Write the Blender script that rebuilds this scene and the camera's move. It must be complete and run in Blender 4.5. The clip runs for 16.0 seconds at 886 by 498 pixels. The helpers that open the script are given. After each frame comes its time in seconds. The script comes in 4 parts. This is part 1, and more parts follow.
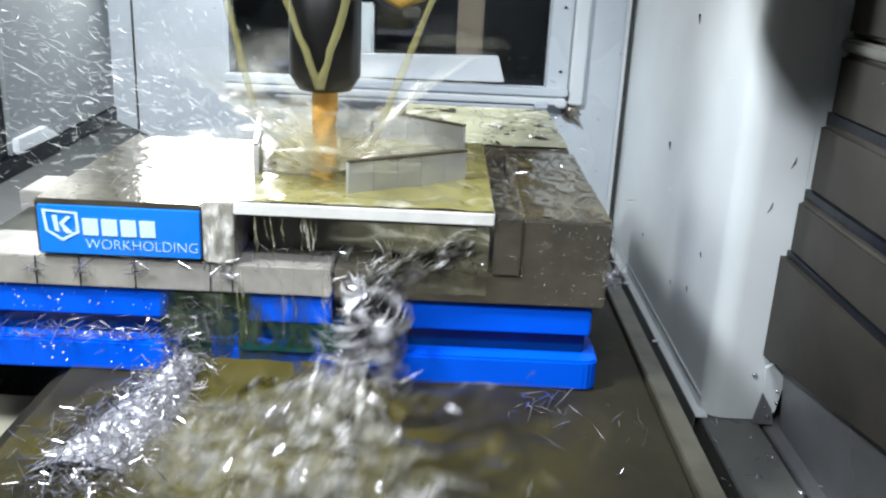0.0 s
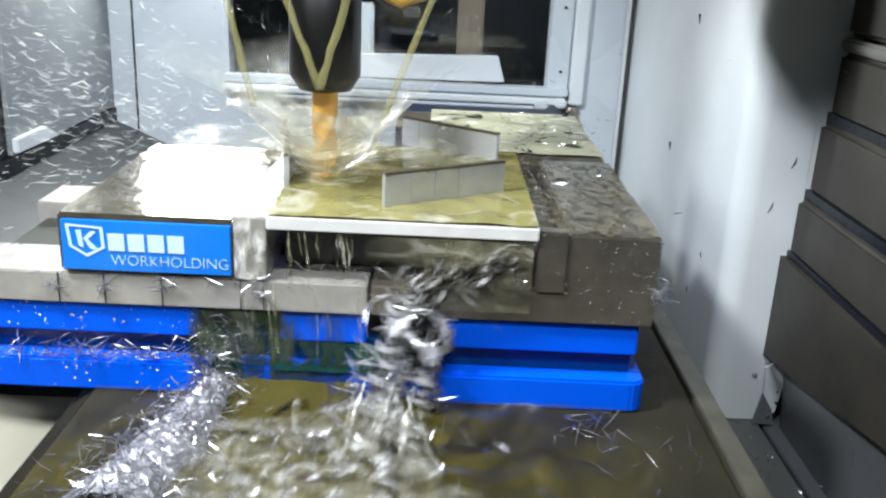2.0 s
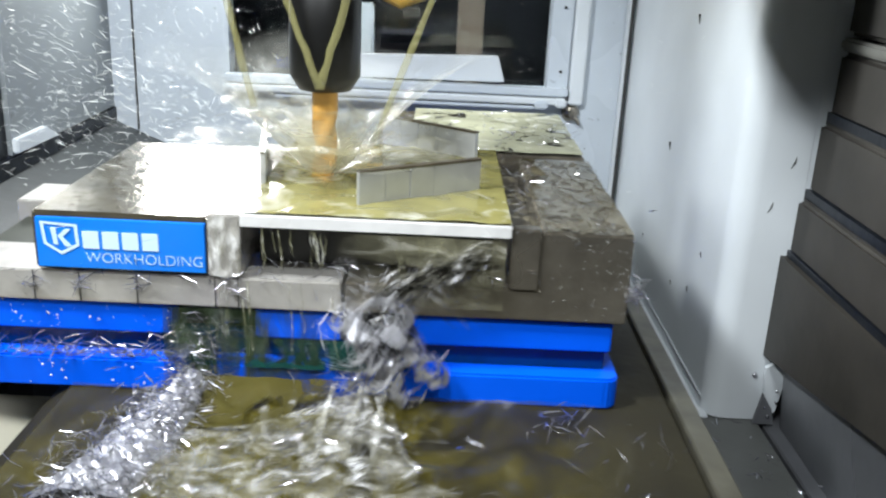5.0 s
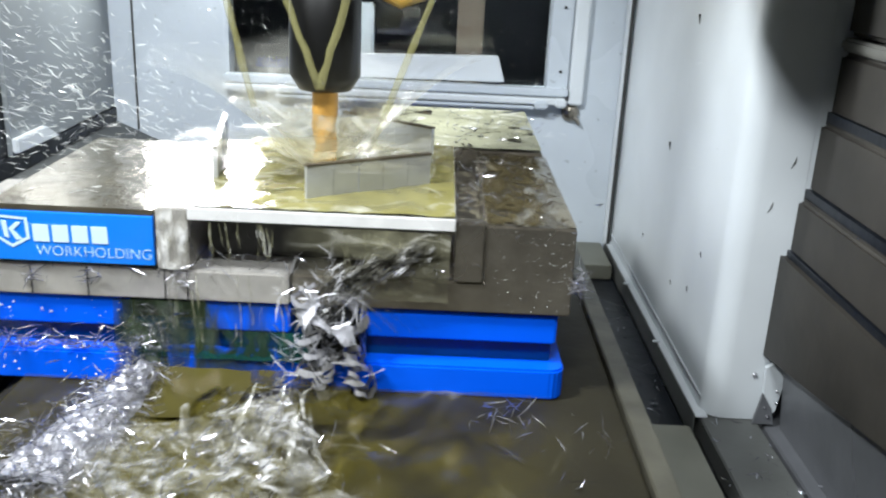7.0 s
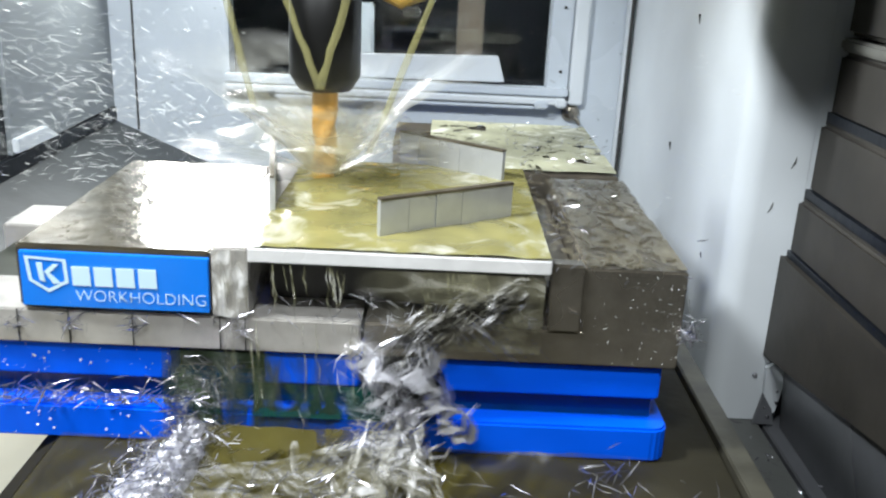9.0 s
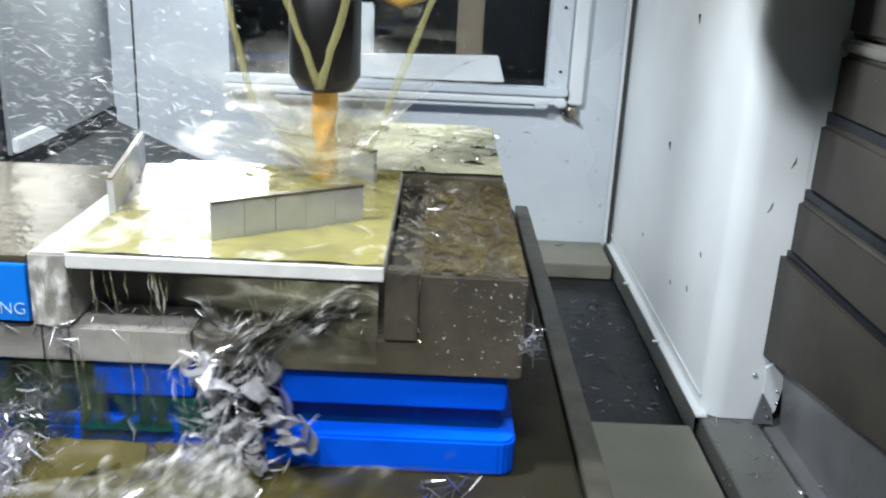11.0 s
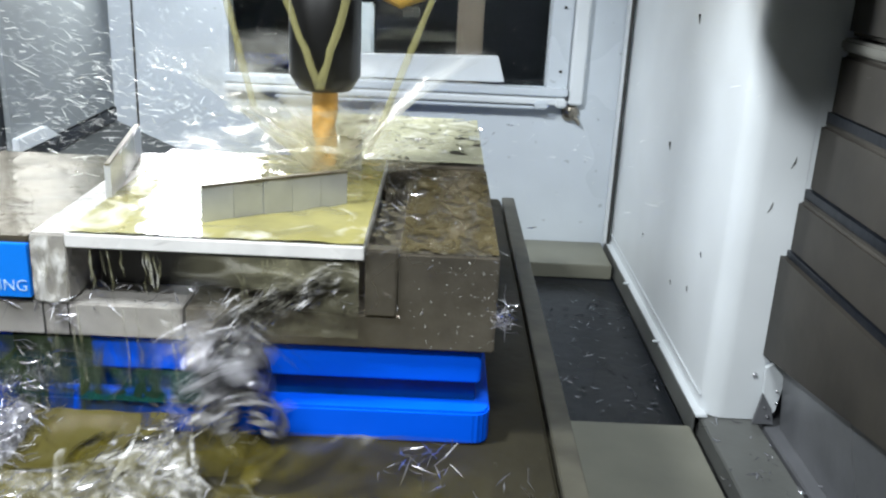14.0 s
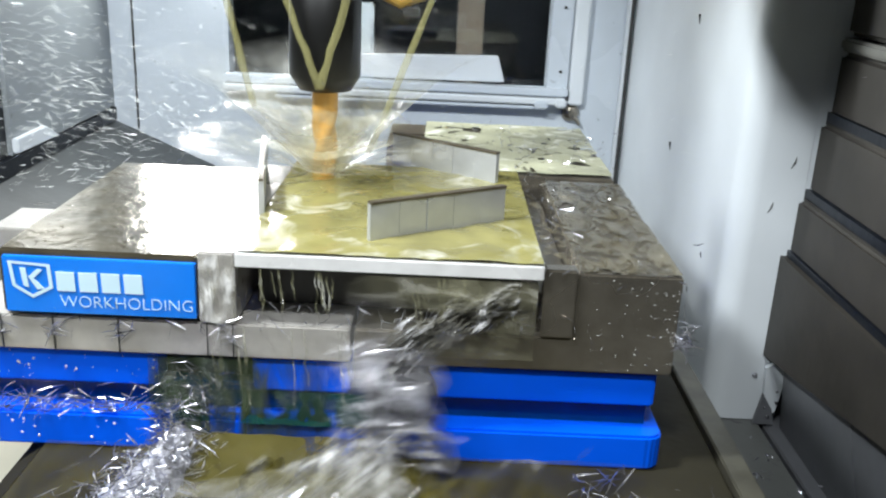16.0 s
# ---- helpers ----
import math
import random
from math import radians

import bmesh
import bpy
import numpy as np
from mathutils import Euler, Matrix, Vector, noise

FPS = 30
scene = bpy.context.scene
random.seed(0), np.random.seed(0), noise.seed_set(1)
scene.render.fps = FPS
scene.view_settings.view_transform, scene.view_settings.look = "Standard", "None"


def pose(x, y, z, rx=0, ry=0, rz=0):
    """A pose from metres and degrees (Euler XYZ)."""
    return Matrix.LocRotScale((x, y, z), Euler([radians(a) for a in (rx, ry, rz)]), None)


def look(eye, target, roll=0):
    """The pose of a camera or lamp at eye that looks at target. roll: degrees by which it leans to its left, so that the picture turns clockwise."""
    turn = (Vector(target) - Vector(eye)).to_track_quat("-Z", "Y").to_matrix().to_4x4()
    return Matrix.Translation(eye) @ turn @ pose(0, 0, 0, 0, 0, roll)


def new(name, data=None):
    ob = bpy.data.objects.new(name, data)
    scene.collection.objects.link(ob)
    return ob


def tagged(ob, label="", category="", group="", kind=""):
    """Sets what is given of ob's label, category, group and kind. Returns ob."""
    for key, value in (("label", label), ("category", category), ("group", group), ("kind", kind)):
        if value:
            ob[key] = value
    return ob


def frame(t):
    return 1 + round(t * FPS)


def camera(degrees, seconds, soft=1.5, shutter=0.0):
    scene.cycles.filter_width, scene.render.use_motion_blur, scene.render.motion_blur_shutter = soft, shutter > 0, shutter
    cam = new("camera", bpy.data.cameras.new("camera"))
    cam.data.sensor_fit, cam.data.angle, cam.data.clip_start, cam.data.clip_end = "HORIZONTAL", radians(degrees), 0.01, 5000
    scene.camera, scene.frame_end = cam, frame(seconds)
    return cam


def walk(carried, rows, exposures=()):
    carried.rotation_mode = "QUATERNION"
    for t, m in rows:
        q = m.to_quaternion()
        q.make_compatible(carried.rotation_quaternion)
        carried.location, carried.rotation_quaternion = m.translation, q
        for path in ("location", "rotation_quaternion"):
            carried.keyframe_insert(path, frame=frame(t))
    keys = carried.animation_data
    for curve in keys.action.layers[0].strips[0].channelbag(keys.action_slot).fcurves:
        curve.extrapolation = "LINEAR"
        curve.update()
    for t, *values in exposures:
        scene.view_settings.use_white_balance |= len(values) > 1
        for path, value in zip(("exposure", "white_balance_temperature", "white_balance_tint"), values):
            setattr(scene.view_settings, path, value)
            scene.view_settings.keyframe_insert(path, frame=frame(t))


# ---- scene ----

# ---- camera: it stands still inside the machine, table top is z = 0 ----
cam = camera(52.0, 16.0, soft=2.2, shutter=0.35)
EYE = (0.0, 0.0, 0.258)
AIM = look(EYE, (0.00941, 0.94693, 0.258 - 0.3213), roll=2.78)
walk(cam, [(0.0, AIM), (16.0, AIM)])

# where the near left corner of the vise stands, second by second
TABLE_WAY = [
    (0.0, -0.232, 0.504), (0.1, -0.233, 0.497), (0.2, -0.226, 0.490), (0.3, -0.218, 0.484), (0.4, -0.212, 0.477), (0.5, -0.204, 0.467),
    (0.6, -0.197, 0.468), (0.7, -0.205, 0.477), (0.8, -0.211, 0.484), (0.9, -0.218, 0.491), (1.0, -0.224, 0.496), (1.1, -0.233, 0.504),
    (1.2, -0.236, 0.495), (1.3, -0.230, 0.485), (1.4, -0.222, 0.475), (1.5, -0.216, 0.469), (1.6, -0.212, 0.467), (1.7, -0.204, 0.461),
    (1.8, -0.199, 0.468), (1.9, -0.204, 0.476), (2.0, -0.2085, 0.479), (2.1, -0.218, 0.489), (2.2, -0.224, 0.495), (2.3, -0.232, 0.501),
    (2.4, -0.238, 0.495), (2.5, -0.235, 0.483), (2.6, -0.231, 0.475), (2.7, -0.225, 0.468), (2.8, -0.219, 0.463), (2.9, -0.213, 0.457),
    (3.0, -0.202, 0.450), (3.1, -0.198, 0.458), (3.2, -0.201, 0.466), (3.3, -0.209, 0.474), (3.4, -0.216, 0.482), (3.5, -0.2215, 0.4865),
    (3.7, -0.236, 0.496), (3.9, -0.242, 0.484), (4.2, -0.228, 0.458), (4.5, -0.206, 0.441), (4.65, -0.197, 0.448), (4.9, -0.213, 0.472),
    (5.2, -0.240, 0.490), (5.4, -0.245, 0.475), (5.6, -0.232, 0.447), (5.8, -0.215, 0.429), (6.0, -0.2094, 0.4474), (6.2, -0.201, 0.464),
    (6.5, -0.221, 0.485), (6.75, -0.237, 0.4955), (7.0, -0.2546, 0.4897), (7.2, -0.2695, 0.4780), (7.5, -0.2857, 0.4508), (7.8, -0.2860, 0.4170), (8.0, -0.2773, 0.3986),
    (8.5, -0.2352, 0.3846), (8.7, -0.2198, 0.3962), (9.0, -0.2074, 0.4255), (9.25, -0.2060, 0.4500),
    (9.5, -0.215, 0.470), (9.7, -0.2298, 0.4835), (10.0, -0.252, 0.489), (10.4, -0.283, 0.468), (10.8, -0.293, 0.425), (11.2, -0.279, 0.390),
    (11.5, -0.255, 0.377), (11.8, -0.2309, 0.3791), (12.0, -0.2158, 0.3896), (12.2, -0.2043, 0.4065), (12.5, -0.1994, 0.4381), (12.75, -0.2148, 0.4560), (13.0, -0.2352, 0.4668),
    (13.3, -0.2613, 0.4815), (13.5, -0.2773, 0.4785), (13.8, -0.2965, 0.4575), (14.0, -0.3013, 0.4352), (14.5, -0.283, 0.3883), (14.8, -0.2574, 0.3724), (15.0, -0.2418, 0.3675),
    (15.3, -0.215, 0.381), (15.5, -0.2009, 0.3954), (16.0, -0.2119, 0.4175),
]

# ---- light ----
world = bpy.data.worlds.new("world")
scene.world = world
world.use_nodes = True
world.node_tree.nodes["Background"].inputs[0].default_value = (0.5, 0.6, 0.8, 1)
world.node_tree.nodes["Background"].inputs[1].default_value = 0.05


def area_lamp(name, eye, target, wide, high, watts, colour=(1, 1, 1)):
    data = bpy.data.lights.new(name, "AREA")
    data.shape, data.size, data.size_y, data.energy, data.color = "RECTANGLE", wide, high, watts, colour
    ob = new(name, data)
    ob.matrix_world = look(eye, target)
    return ob


area_lamp("work_light", (-0.285, 1.085, 0.292), (-0.12, 0.50, 0.10), 0.13, 0.135, 2.4, (0.95, 0.98, 0.97))
area_lamp("door_light", (-0.36, 0.30, 0.62), (0.20, 0.75, 0.05), 0.13, 0.06, 9.4, (0.925, 0.975, 1.0))
area_lamp("cabinet_light", (-0.05, -0.05, 0.80), (-0.02, 0.50, 0.05), 0.22, 0.08, 7.4, (0.93, 0.975, 1.0))
scene.view_settings.exposure = 0.0


# ---- materials ----
def material(name, colour, rough=0.5, metal=0.0, vary=0.15, grain=30.0, bump=0.0, bump_scale=200.0, spec=0.5, coat=0.0, dark=None, stretch=None, spots=0.0, transmission=0.0, alpha=1.0):
    m = bpy.data.materials.new(name)
    m.use_nodes = True
    nt = m.node_tree
    b = nt.nodes["Principled BSDF"]
    tex = nt.nodes.new("ShaderNodeTexCoord")
    mp = nt.nodes.new("ShaderNodeMapping")
    nt.links.new(tex.outputs["Object"], mp.inputs[0])
    if stretch:
        mp.inputs["Scale"].default_value = stretch
    n1 = nt.nodes.new("ShaderNodeTexNoise")
    n1.inputs["Scale"].default_value, n1.inputs["Detail"].default_value = grain, 6
    n2 = nt.nodes.new("ShaderNodeTexNoise")
    n2.inputs["Scale"].default_value, n2.inputs["Detail"].default_value = grain * 0.17, 4
    for n in (n1, n2):
        nt.links.new(mp.outputs[0], n.inputs["Vector"])
    add = nt.nodes.new("ShaderNodeMath")
    add.operation = "ADD"
    nt.links.new(n1.outputs[0], add.inputs[0])
    nt.links.new(n2.outputs[0], add.inputs[1])
    ramp = nt.nodes.new("ShaderNodeMapRange")
    ramp.inputs[1].default_value, ramp.inputs[2].default_value = 0.7, 1.3
    nt.links.new(add.outputs[0], ramp.inputs[0])
    mix = nt.nodes.new("ShaderNodeMix")
    mix.data_type = "RGBA"
    low = dark or tuple(c * (1 - vary) for c in colour)
    mix.inputs[6].default_value = (*low, 1)
    mix.inputs[7].default_value = (*[min(1, c * (1 + vary * 0.5)) for c in colour], 1)
    nt.links.new(ramp.outputs[0], mix.inputs[0])
    out = mix.outputs[2]
    if spots:
        v = nt.nodes.new("ShaderNodeTexNoise")
        v.inputs["Scale"].default_value, v.inputs["Detail"].default_value = 90, 2
        nt.links.new(tex.outputs["Object"], v.inputs["Vector"])
        r2 = nt.nodes.new("ShaderNodeMapRange")
        r2.inputs[1].default_value, r2.inputs[2].default_value = 0.70, 0.74
        r2.inputs[3].default_value, r2.inputs[4].default_value = 0.0, spots
        nt.links.new(v.outputs[0], r2.inputs[0])
        m2 = nt.nodes.new("ShaderNodeMix")
        m2.data_type = "RGBA"
        m2.inputs[7].default_value = (0.05, 0.05, 0.05, 1)
        nt.links.new(out, m2.inputs[6])
        nt.links.new(r2.outputs[0], m2.inputs[0])
        out = m2.outputs[2]
    nt.links.new(out, b.inputs["Base Color"])
    rr = nt.nodes.new("ShaderNodeMapRange")
    rr.inputs[1].default_value, rr.inputs[2].default_value = 0.3, 0.7
    rr.inputs[3].default_value, rr.inputs[4].default_value = rough * 0.75, min(1, rough * 1.25)
    nt.links.new(n2.outputs[0], rr.inputs[0])
    nt.links.new(rr.outputs[0], b.inputs["Roughness"])
    b.inputs["Metallic"].default_value = metal
    b.inputs["Specular IOR Level"].default_value = spec
    b.inputs["Coat Weight"].default_value, b.inputs["Coat Roughness"].default_value = coat, 0.08
    b.inputs["Transmission Weight"].default_value = transmission
    b.inputs["Alpha"].default_value = alpha
    if bump:
        nb = nt.nodes.new("ShaderNodeTexNoise")
        nb.inputs["Scale"].default_value, nb.inputs["Detail"].default_value = bump_scale, 5
        nt.links.new(mp.outputs[0], nb.inputs["Vector"])
        bp = nt.nodes.new("ShaderNodeBump")
        bp.inputs["Strength"].default_value, bp.inputs["Distance"].default_value = bump, 0.002
        nt.links.new(nb.outputs[0], bp.inputs["Height"])
        nt.links.new(bp.outputs[0], b.inputs["Normal"])
    return m


PAINT = material("pale_grey_paint", (0.60, 0.64, 0.67), 0.38, vary=0.08, grain=14, bump=0.05, bump_scale=350)
PAINT_WALL = material("grey_paint", (0.50, 0.55, 0.60), 0.30, vary=0.12, grain=10, bump=0.06, bump_scale=300, spots=0.3)
STEEL = material("wet_ground_steel", (0.34, 0.31, 0.26), 0.28, 0.85, vary=0.3, grain=60, bump=0.15, bump_scale=110)
TOPSTEEL = material("wet_jaw_top", (0.15, 0.13, 0.09), 0.14, 0.6, vary=0.5, grain=45, bump=0.45, bump_scale=60)
BLUE = material("blue_enamel", (0.0, 0.115, 0.93), 0.45, vary=0.06, grain=40, spec=0.12, bump=0.05, bump_scale=80)
# groove enamel: coolant tint, plus the recess shade put into the dark colour
SHADED_GROOVE = material("wet_shaded_groove_blue", (0.0, 0.045, 0.16), 0.25, vary=0.4, grain=50, bump=0.2, bump_scale=90)
LABEL_BLUE = material("bright_blue_film", (0.005, 0.20, 0.82), 0.30, vary=0.05, grain=40, coat=0.3)
LABEL_WHITE = material("white_print", (0.58, 0.78, 0.88), 0.5, vary=0.05)
ALU = material("cut_aluminium", (0.56, 0.58, 0.61), 0.34, 0.5, vary=0.12, grain=80, bump=0.1, bump_scale=150)
WET_EDGE = material("wet_machined_edge", (0.10, 0.095, 0.072), 0.35, 0.4, vary=0.5, grain=45, bump=0.25, bump_scale=70)
PLATE = material("bright_wet_aluminium", (0.84, 0.84, 0.83), 0.32, 0.12, vary=0.15, grain=60, bump=0.2, bump_scale=80)
RIM = material("dull_wet_rim", (0.13, 0.11, 0.08), 0.4, 0.4, vary=0.4, grain=90)
CHIP_MUSH = material("wet_chip_mush", (0.50, 0.50, 0.54), 0.35, 0.5, vary=0.6, grain=220, bump=0.9, bump_scale=260)
TABLE = material("wet_table_iron", (0.020, 0.0175, 0.0095), 0.55, 0.0, vary=0.45, grain=25, bump=0.35, bump_scale=60, spec=0.25)
DARK_IRON = material("dark_iron", (0.045, 0.045, 0.042), 0.4, 0.3, vary=0.35, grain=30, bump=0.15)
BLACK = material("black_steel", (0.006, 0.006, 0.006), 0.35, 0.2, vary=0.2)
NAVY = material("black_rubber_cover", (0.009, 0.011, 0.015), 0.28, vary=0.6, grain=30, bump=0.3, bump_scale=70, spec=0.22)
CHIP = material("bright_aluminium_chip", (0.60, 0.60, 0.65), 0.25, 0.9, vary=0.35, grain=150)
CHIP_PALE = material("pale_aluminium_ribbon", (0.68, 0.68, 0.72), 0.30, 0.5, vary=0.3, grain=150)
CLEAR_DROP = material("clear_drop", (0.30, 0.27, 0.18), 0.05, vary=0.1, spec=0.9, alpha=0.22)
ORANGE = material("amber_tool", (0.62, 0.33, 0.07), 0.3, 0.3, vary=0.2, grain=60)
CREAM = material("cream_tray", (0.70, 0.67, 0.54), 0.5, vary=0.12, grain=20)
OLIVE_PLATE = material("olive_grey_plate", (0.20, 0.20, 0.16), 0.45, 0.2, vary=0.2, grain=18)
BROWN = material("brown_post", (0.12, 0.09, 0.065), 0.6, vary=0.2)
YELLOW = material("orange_yellow_paint", (0.75, 0.42, 0.06), 0.5, vary=0.1)
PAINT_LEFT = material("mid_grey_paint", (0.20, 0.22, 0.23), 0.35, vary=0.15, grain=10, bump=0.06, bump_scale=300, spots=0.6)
GREY_PAN = material("grey_wet_pan", (0.040, 0.045, 0.047), 0.4, vary=0.4, grain=25, bump=0.3, bump_scale=70, spec=0.2)
LEDGE_GREY = material("dark_grey_paint", (0.10, 0.105, 0.10), 0.4, vary=0.2, grain=25, bump=0.1)
SLATE = material("wet_slate_paint", (0.11, 0.115, 0.125), 0.3, vary=0.25, grain=20, bump=0.15, bump_scale=60)
COVER_DARK = material("dark_telescopic_steel", (0.040, 0.036, 0.030), 0.5, 0.3, vary=0.7, grain=13, bump=0.12, bump_scale=70)
STEEL_BRIGHT = material("wet_bright_steel", (0.56, 0.54, 0.51), 0.32, 0.5, vary=0.25, grain=70, bump=0.15, bump_scale=110)
STEEL_DULL = material("dull_steel_edge", (0.24, 0.24, 0.22), 0.4, 0.5, vary=0.25, grain=40)
BODY_SHADED = material("shaded_casting", (0.03, 0.035, 0.025), 0.4, vary=0.3, grain=40)
OUTSIDE = material("unlit_room_black", (0.010, 0.011, 0.015), 0.8, vary=0.5, grain=9, spec=0.1)


def with_foam(name, colour, foam, amount, scale, stretch, rough, alpha=1.0, bump=0.45):
    """A wet colour broken up by streaks of pale foam."""
    m = material(name, colour, rough, vary=0.45, grain=26, bump=bump, bump_scale=55, spec=0.7, coat=0.5)
    nt = m.node_tree
    b = nt.nodes["Principled BSDF"]
    old = b.inputs["Base Color"].links[0].from_socket
    tex = nt.nodes.new("ShaderNodeTexCoord")
    mp = nt.nodes.new("ShaderNodeMapping")
    mp.inputs["Scale"].default_value = stretch
    nz = nt.nodes.new("ShaderNodeTexNoise")
    nz.inputs["Scale"].default_value, nz.inputs["Detail"].default_value, nz.inputs["Distortion"].default_value = scale, 7, 1.5
    nt.links.new(tex.outputs["Object"], mp.inputs[0])
    nt.links.new(mp.outputs[0], nz.inputs["Vector"])
    r = nt.nodes.new("ShaderNodeMapRange")
    r.inputs[1].default_value, r.inputs[2].default_value = 0.72 - amount, 0.88 - amount
    nt.links.new(nz.outputs[0], r.inputs[0])
    mix = nt.nodes.new("ShaderNodeMix")
    mix.data_type = "RGBA"
    mix.inputs[7].default_value = (*foam, 1)
    nt.links.new(r.outputs[0], mix.inputs[0])
    nt.links.new(old, mix.inputs[6])
    nt.links.new(mix.outputs[2], b.inputs["Base Color"])
    if alpha != 1:
        ar = nt.nodes.new("ShaderNodeMapRange")
        ar.inputs[1].default_value, ar.inputs[2].default_value = 0.35, 0.7
        ar.inputs[3].default_value, ar.inputs[4].default_value = 0.0, alpha
        nt.links.new(nz.outputs[0], ar.inputs[0])
        nt.links.new(ar.outputs[0], b.inputs["Alpha"])
    return m


COOLANT = with_foam("olive_coolant", (0.095, 0.080, 0.013), (0.33, 0.31, 0.22), 0.10, 20, (1.0, 0.5, 1.0), 0.2, 1.6, bump=0.3)
YELLOW_COOLANT = with_foam("yellow_coolant", (0.30, 0.275, 0.10), (0.58, 0.57, 0.46), 0.15, 26, (1, 1, 1), 0.13)
FOAM = with_foam("coolant_foam", (0.34, 0.33, 0.27), (0.78, 0.78, 0.80), 0.22, 48, (1, 1.4, 1), 0.3, 0.85, bump=0.5)
POUR = with_foam("pouring_coolant", (0.34, 0.33, 0.27), (0.80, 0.80, 0.82), 0.20, 70, (1, 1, 1), 0.18, 0.55, bump=0.3)
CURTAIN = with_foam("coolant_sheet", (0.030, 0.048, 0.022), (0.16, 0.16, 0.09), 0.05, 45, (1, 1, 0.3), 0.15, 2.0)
OLIVE_FLOW = with_foam("olive_flow", (0.060, 0.051, 0.008), (0.17, 0.155, 0.07), 0.04, 30, (1, 0.6, 1), 0.40, 2.8, bump=0.3)
OLIVE_FLOW.node_tree.nodes["Principled BSDF"].inputs["Coat Weight"].default_value = 0.0
OLIVE_FLOW.node_tree.nodes["Principled BSDF"].inputs["Specular IOR Level"].default_value = 0.3
# coolant sheet whose teal is darkened to hold the shade of the groove
GROOVE_FILM = with_foam("shaded_teal_film", (0.006, 0.040, 0.034), (0.05, 0.13, 0.12), 0.05, 45, (1, 1, 0.3), 0.15, 2.8)
VEIL = with_foam("pouring_veil", (0.25, 0.24, 0.16), (0.60, 0.59, 0.52), 0.12, 40, (0.5, 1, 1.5), 0.2, 1.1)
# coolant on the jaw plate; its white highlights are painted as pale streaks
FRONT_FILM = with_foam("glint_streaked_film", (0.50, 0.48, 0.40), (0.92, 0.92, 0.90), 0.30, 90, (1, 1, 0.35), 0.10, 0.9, bump=0.6)
DRIP = with_foam("coolant_drip", (0.35, 0.34, 0.2), (0.65, 0.65, 0.60), 0.15, 60, (1, 1, 1), 0.12, 0.5)
JET = material("coolant_jet", (0.38, 0.36, 0.16), 0.2, vary=0.2, grain=60, spec=0.4, alpha=0.28)
SPRAY = material("coolant_drop", (0.80, 0.82, 0.80), 0.15, vary=0.1, spec=0.8)
SPRAY_FILM = with_foam("coolant_spray_film", (0.72, 0.68, 0.46), (0.88, 0.87, 0.80), 0.20, 40, (1, 1, 1), 0.3, 0.8)


def fade_out(m, centre, reach):
    """The film gets thinner with the distance from the place that it is thrown from."""
    nt = m.node_tree
    b = nt.nodes["Principled BSDF"]
    old = b.inputs["Alpha"].links[0].from_socket
    tex = nt.nodes.new("ShaderNodeTexCoord")
    dist = nt.nodes.new("ShaderNodeVectorMath")
    dist.operation = "DISTANCE"
    dist.inputs[1].default_value = centre
    nt.links.new(tex.outputs["Object"], dist.inputs[0])
    r = nt.nodes.new("ShaderNodeMapRange")
    r.inputs[1].default_value, r.inputs[2].default_value, r.inputs[3].default_value, r.inputs[4].default_value = 0.01, reach, 1, 0
    nt.links.new(dist.outputs["Value"], r.inputs[0])
    mul = nt.nodes.new("ShaderNodeMath")
    mul.operation = "MULTIPLY"
    nt.links.new(old, mul.inputs[0])
    nt.links.new(r.outputs[0], mul.inputs[1])
    nt.links.new(mul.outputs[0], b.inputs["Alpha"])


fade_out(FOAM, (0.188, -0.060, 0.008), 0.115)
fade_out(COOLANT, (0.150, -0.06, 0), 0.19)
fade_out(GROOVE_FILM, (0.148, -0.004, 0.024), 0.075)
fade_out(VEIL, (0.232, -0.004, 0.088), 0.065)
fade_out(CURTAIN, (0.112, -0.004, 0.030), 0.064)
fade_out(OLIVE_FLOW, (0.140, -0.018, 0.010), 0.085)
fade_out(SPRAY_FILM, (0, 0, 0.115), 0.10)
JAW_FILM = with_foam("brown_coolant_film", (0.10, 0.082, 0.042), (0.34, 0.31, 0.22), 0.05, 75, (1.3, 0.7, 1), 0.12, 1.6, bump=0.5)
REAR_FOAM = with_foam("rear_foam", (0.44, 0.44, 0.30), (0.80, 0.80, 0.72), 0.16, 38, (1, 1, 1), 0.50, 8.0, bump=0.15)
REAR_FOAM.node_tree.nodes["Principled BSDF"].inputs["Coat Weight"].default_value = 0.0
MIST = with_foam("coolant_mist", (0.80, 0.80, 0.72), (0.88, 0.88, 0.85), 0.20, 14, (1, 1, 1), 0.6, 0.98)
fade_out(MIST, (0, 0, 0.125), 0.125)
GLASS = material("window_glass", (0.9, 0.95, 0.95), 0.03, vary=0.02, transmission=1.0, spec=0.1)


# ---- building helpers ----
def part(name, bm, mat, parent=None, label="", smooth=False):
    me = bpy.data.meshes.new(name)
    if smooth:
        for f in bm.faces:
            f.smooth = True
    bm.to_mesh(me)
    bm.free()
    me.materials.append(mat)
    ob = new(name, me)
    if parent:
        ob.parent = parent
    if label:
        ob["label"] = label
    return ob


def box(x0, x1, y0, y1, z0, z1, bevel=0.0, bm=None, seg=2):
    own = bmesh.new()
    bmesh.ops.create_cube(own, size=1, matrix=Matrix.Translation(((x0 + x1) / 2, (y0 + y1) / 2, (z0 + z1) / 2)) @ Matrix.Diagonal((x1 - x0, y1 - y0, z1 - z0, 1)))
    if bevel:
        bmesh.ops.bevel(own, geom=own.edges[:], offset=bevel, segments=seg, affect="EDGES")
    if bm is None:
        return own
    join(bm, own)
    return bm


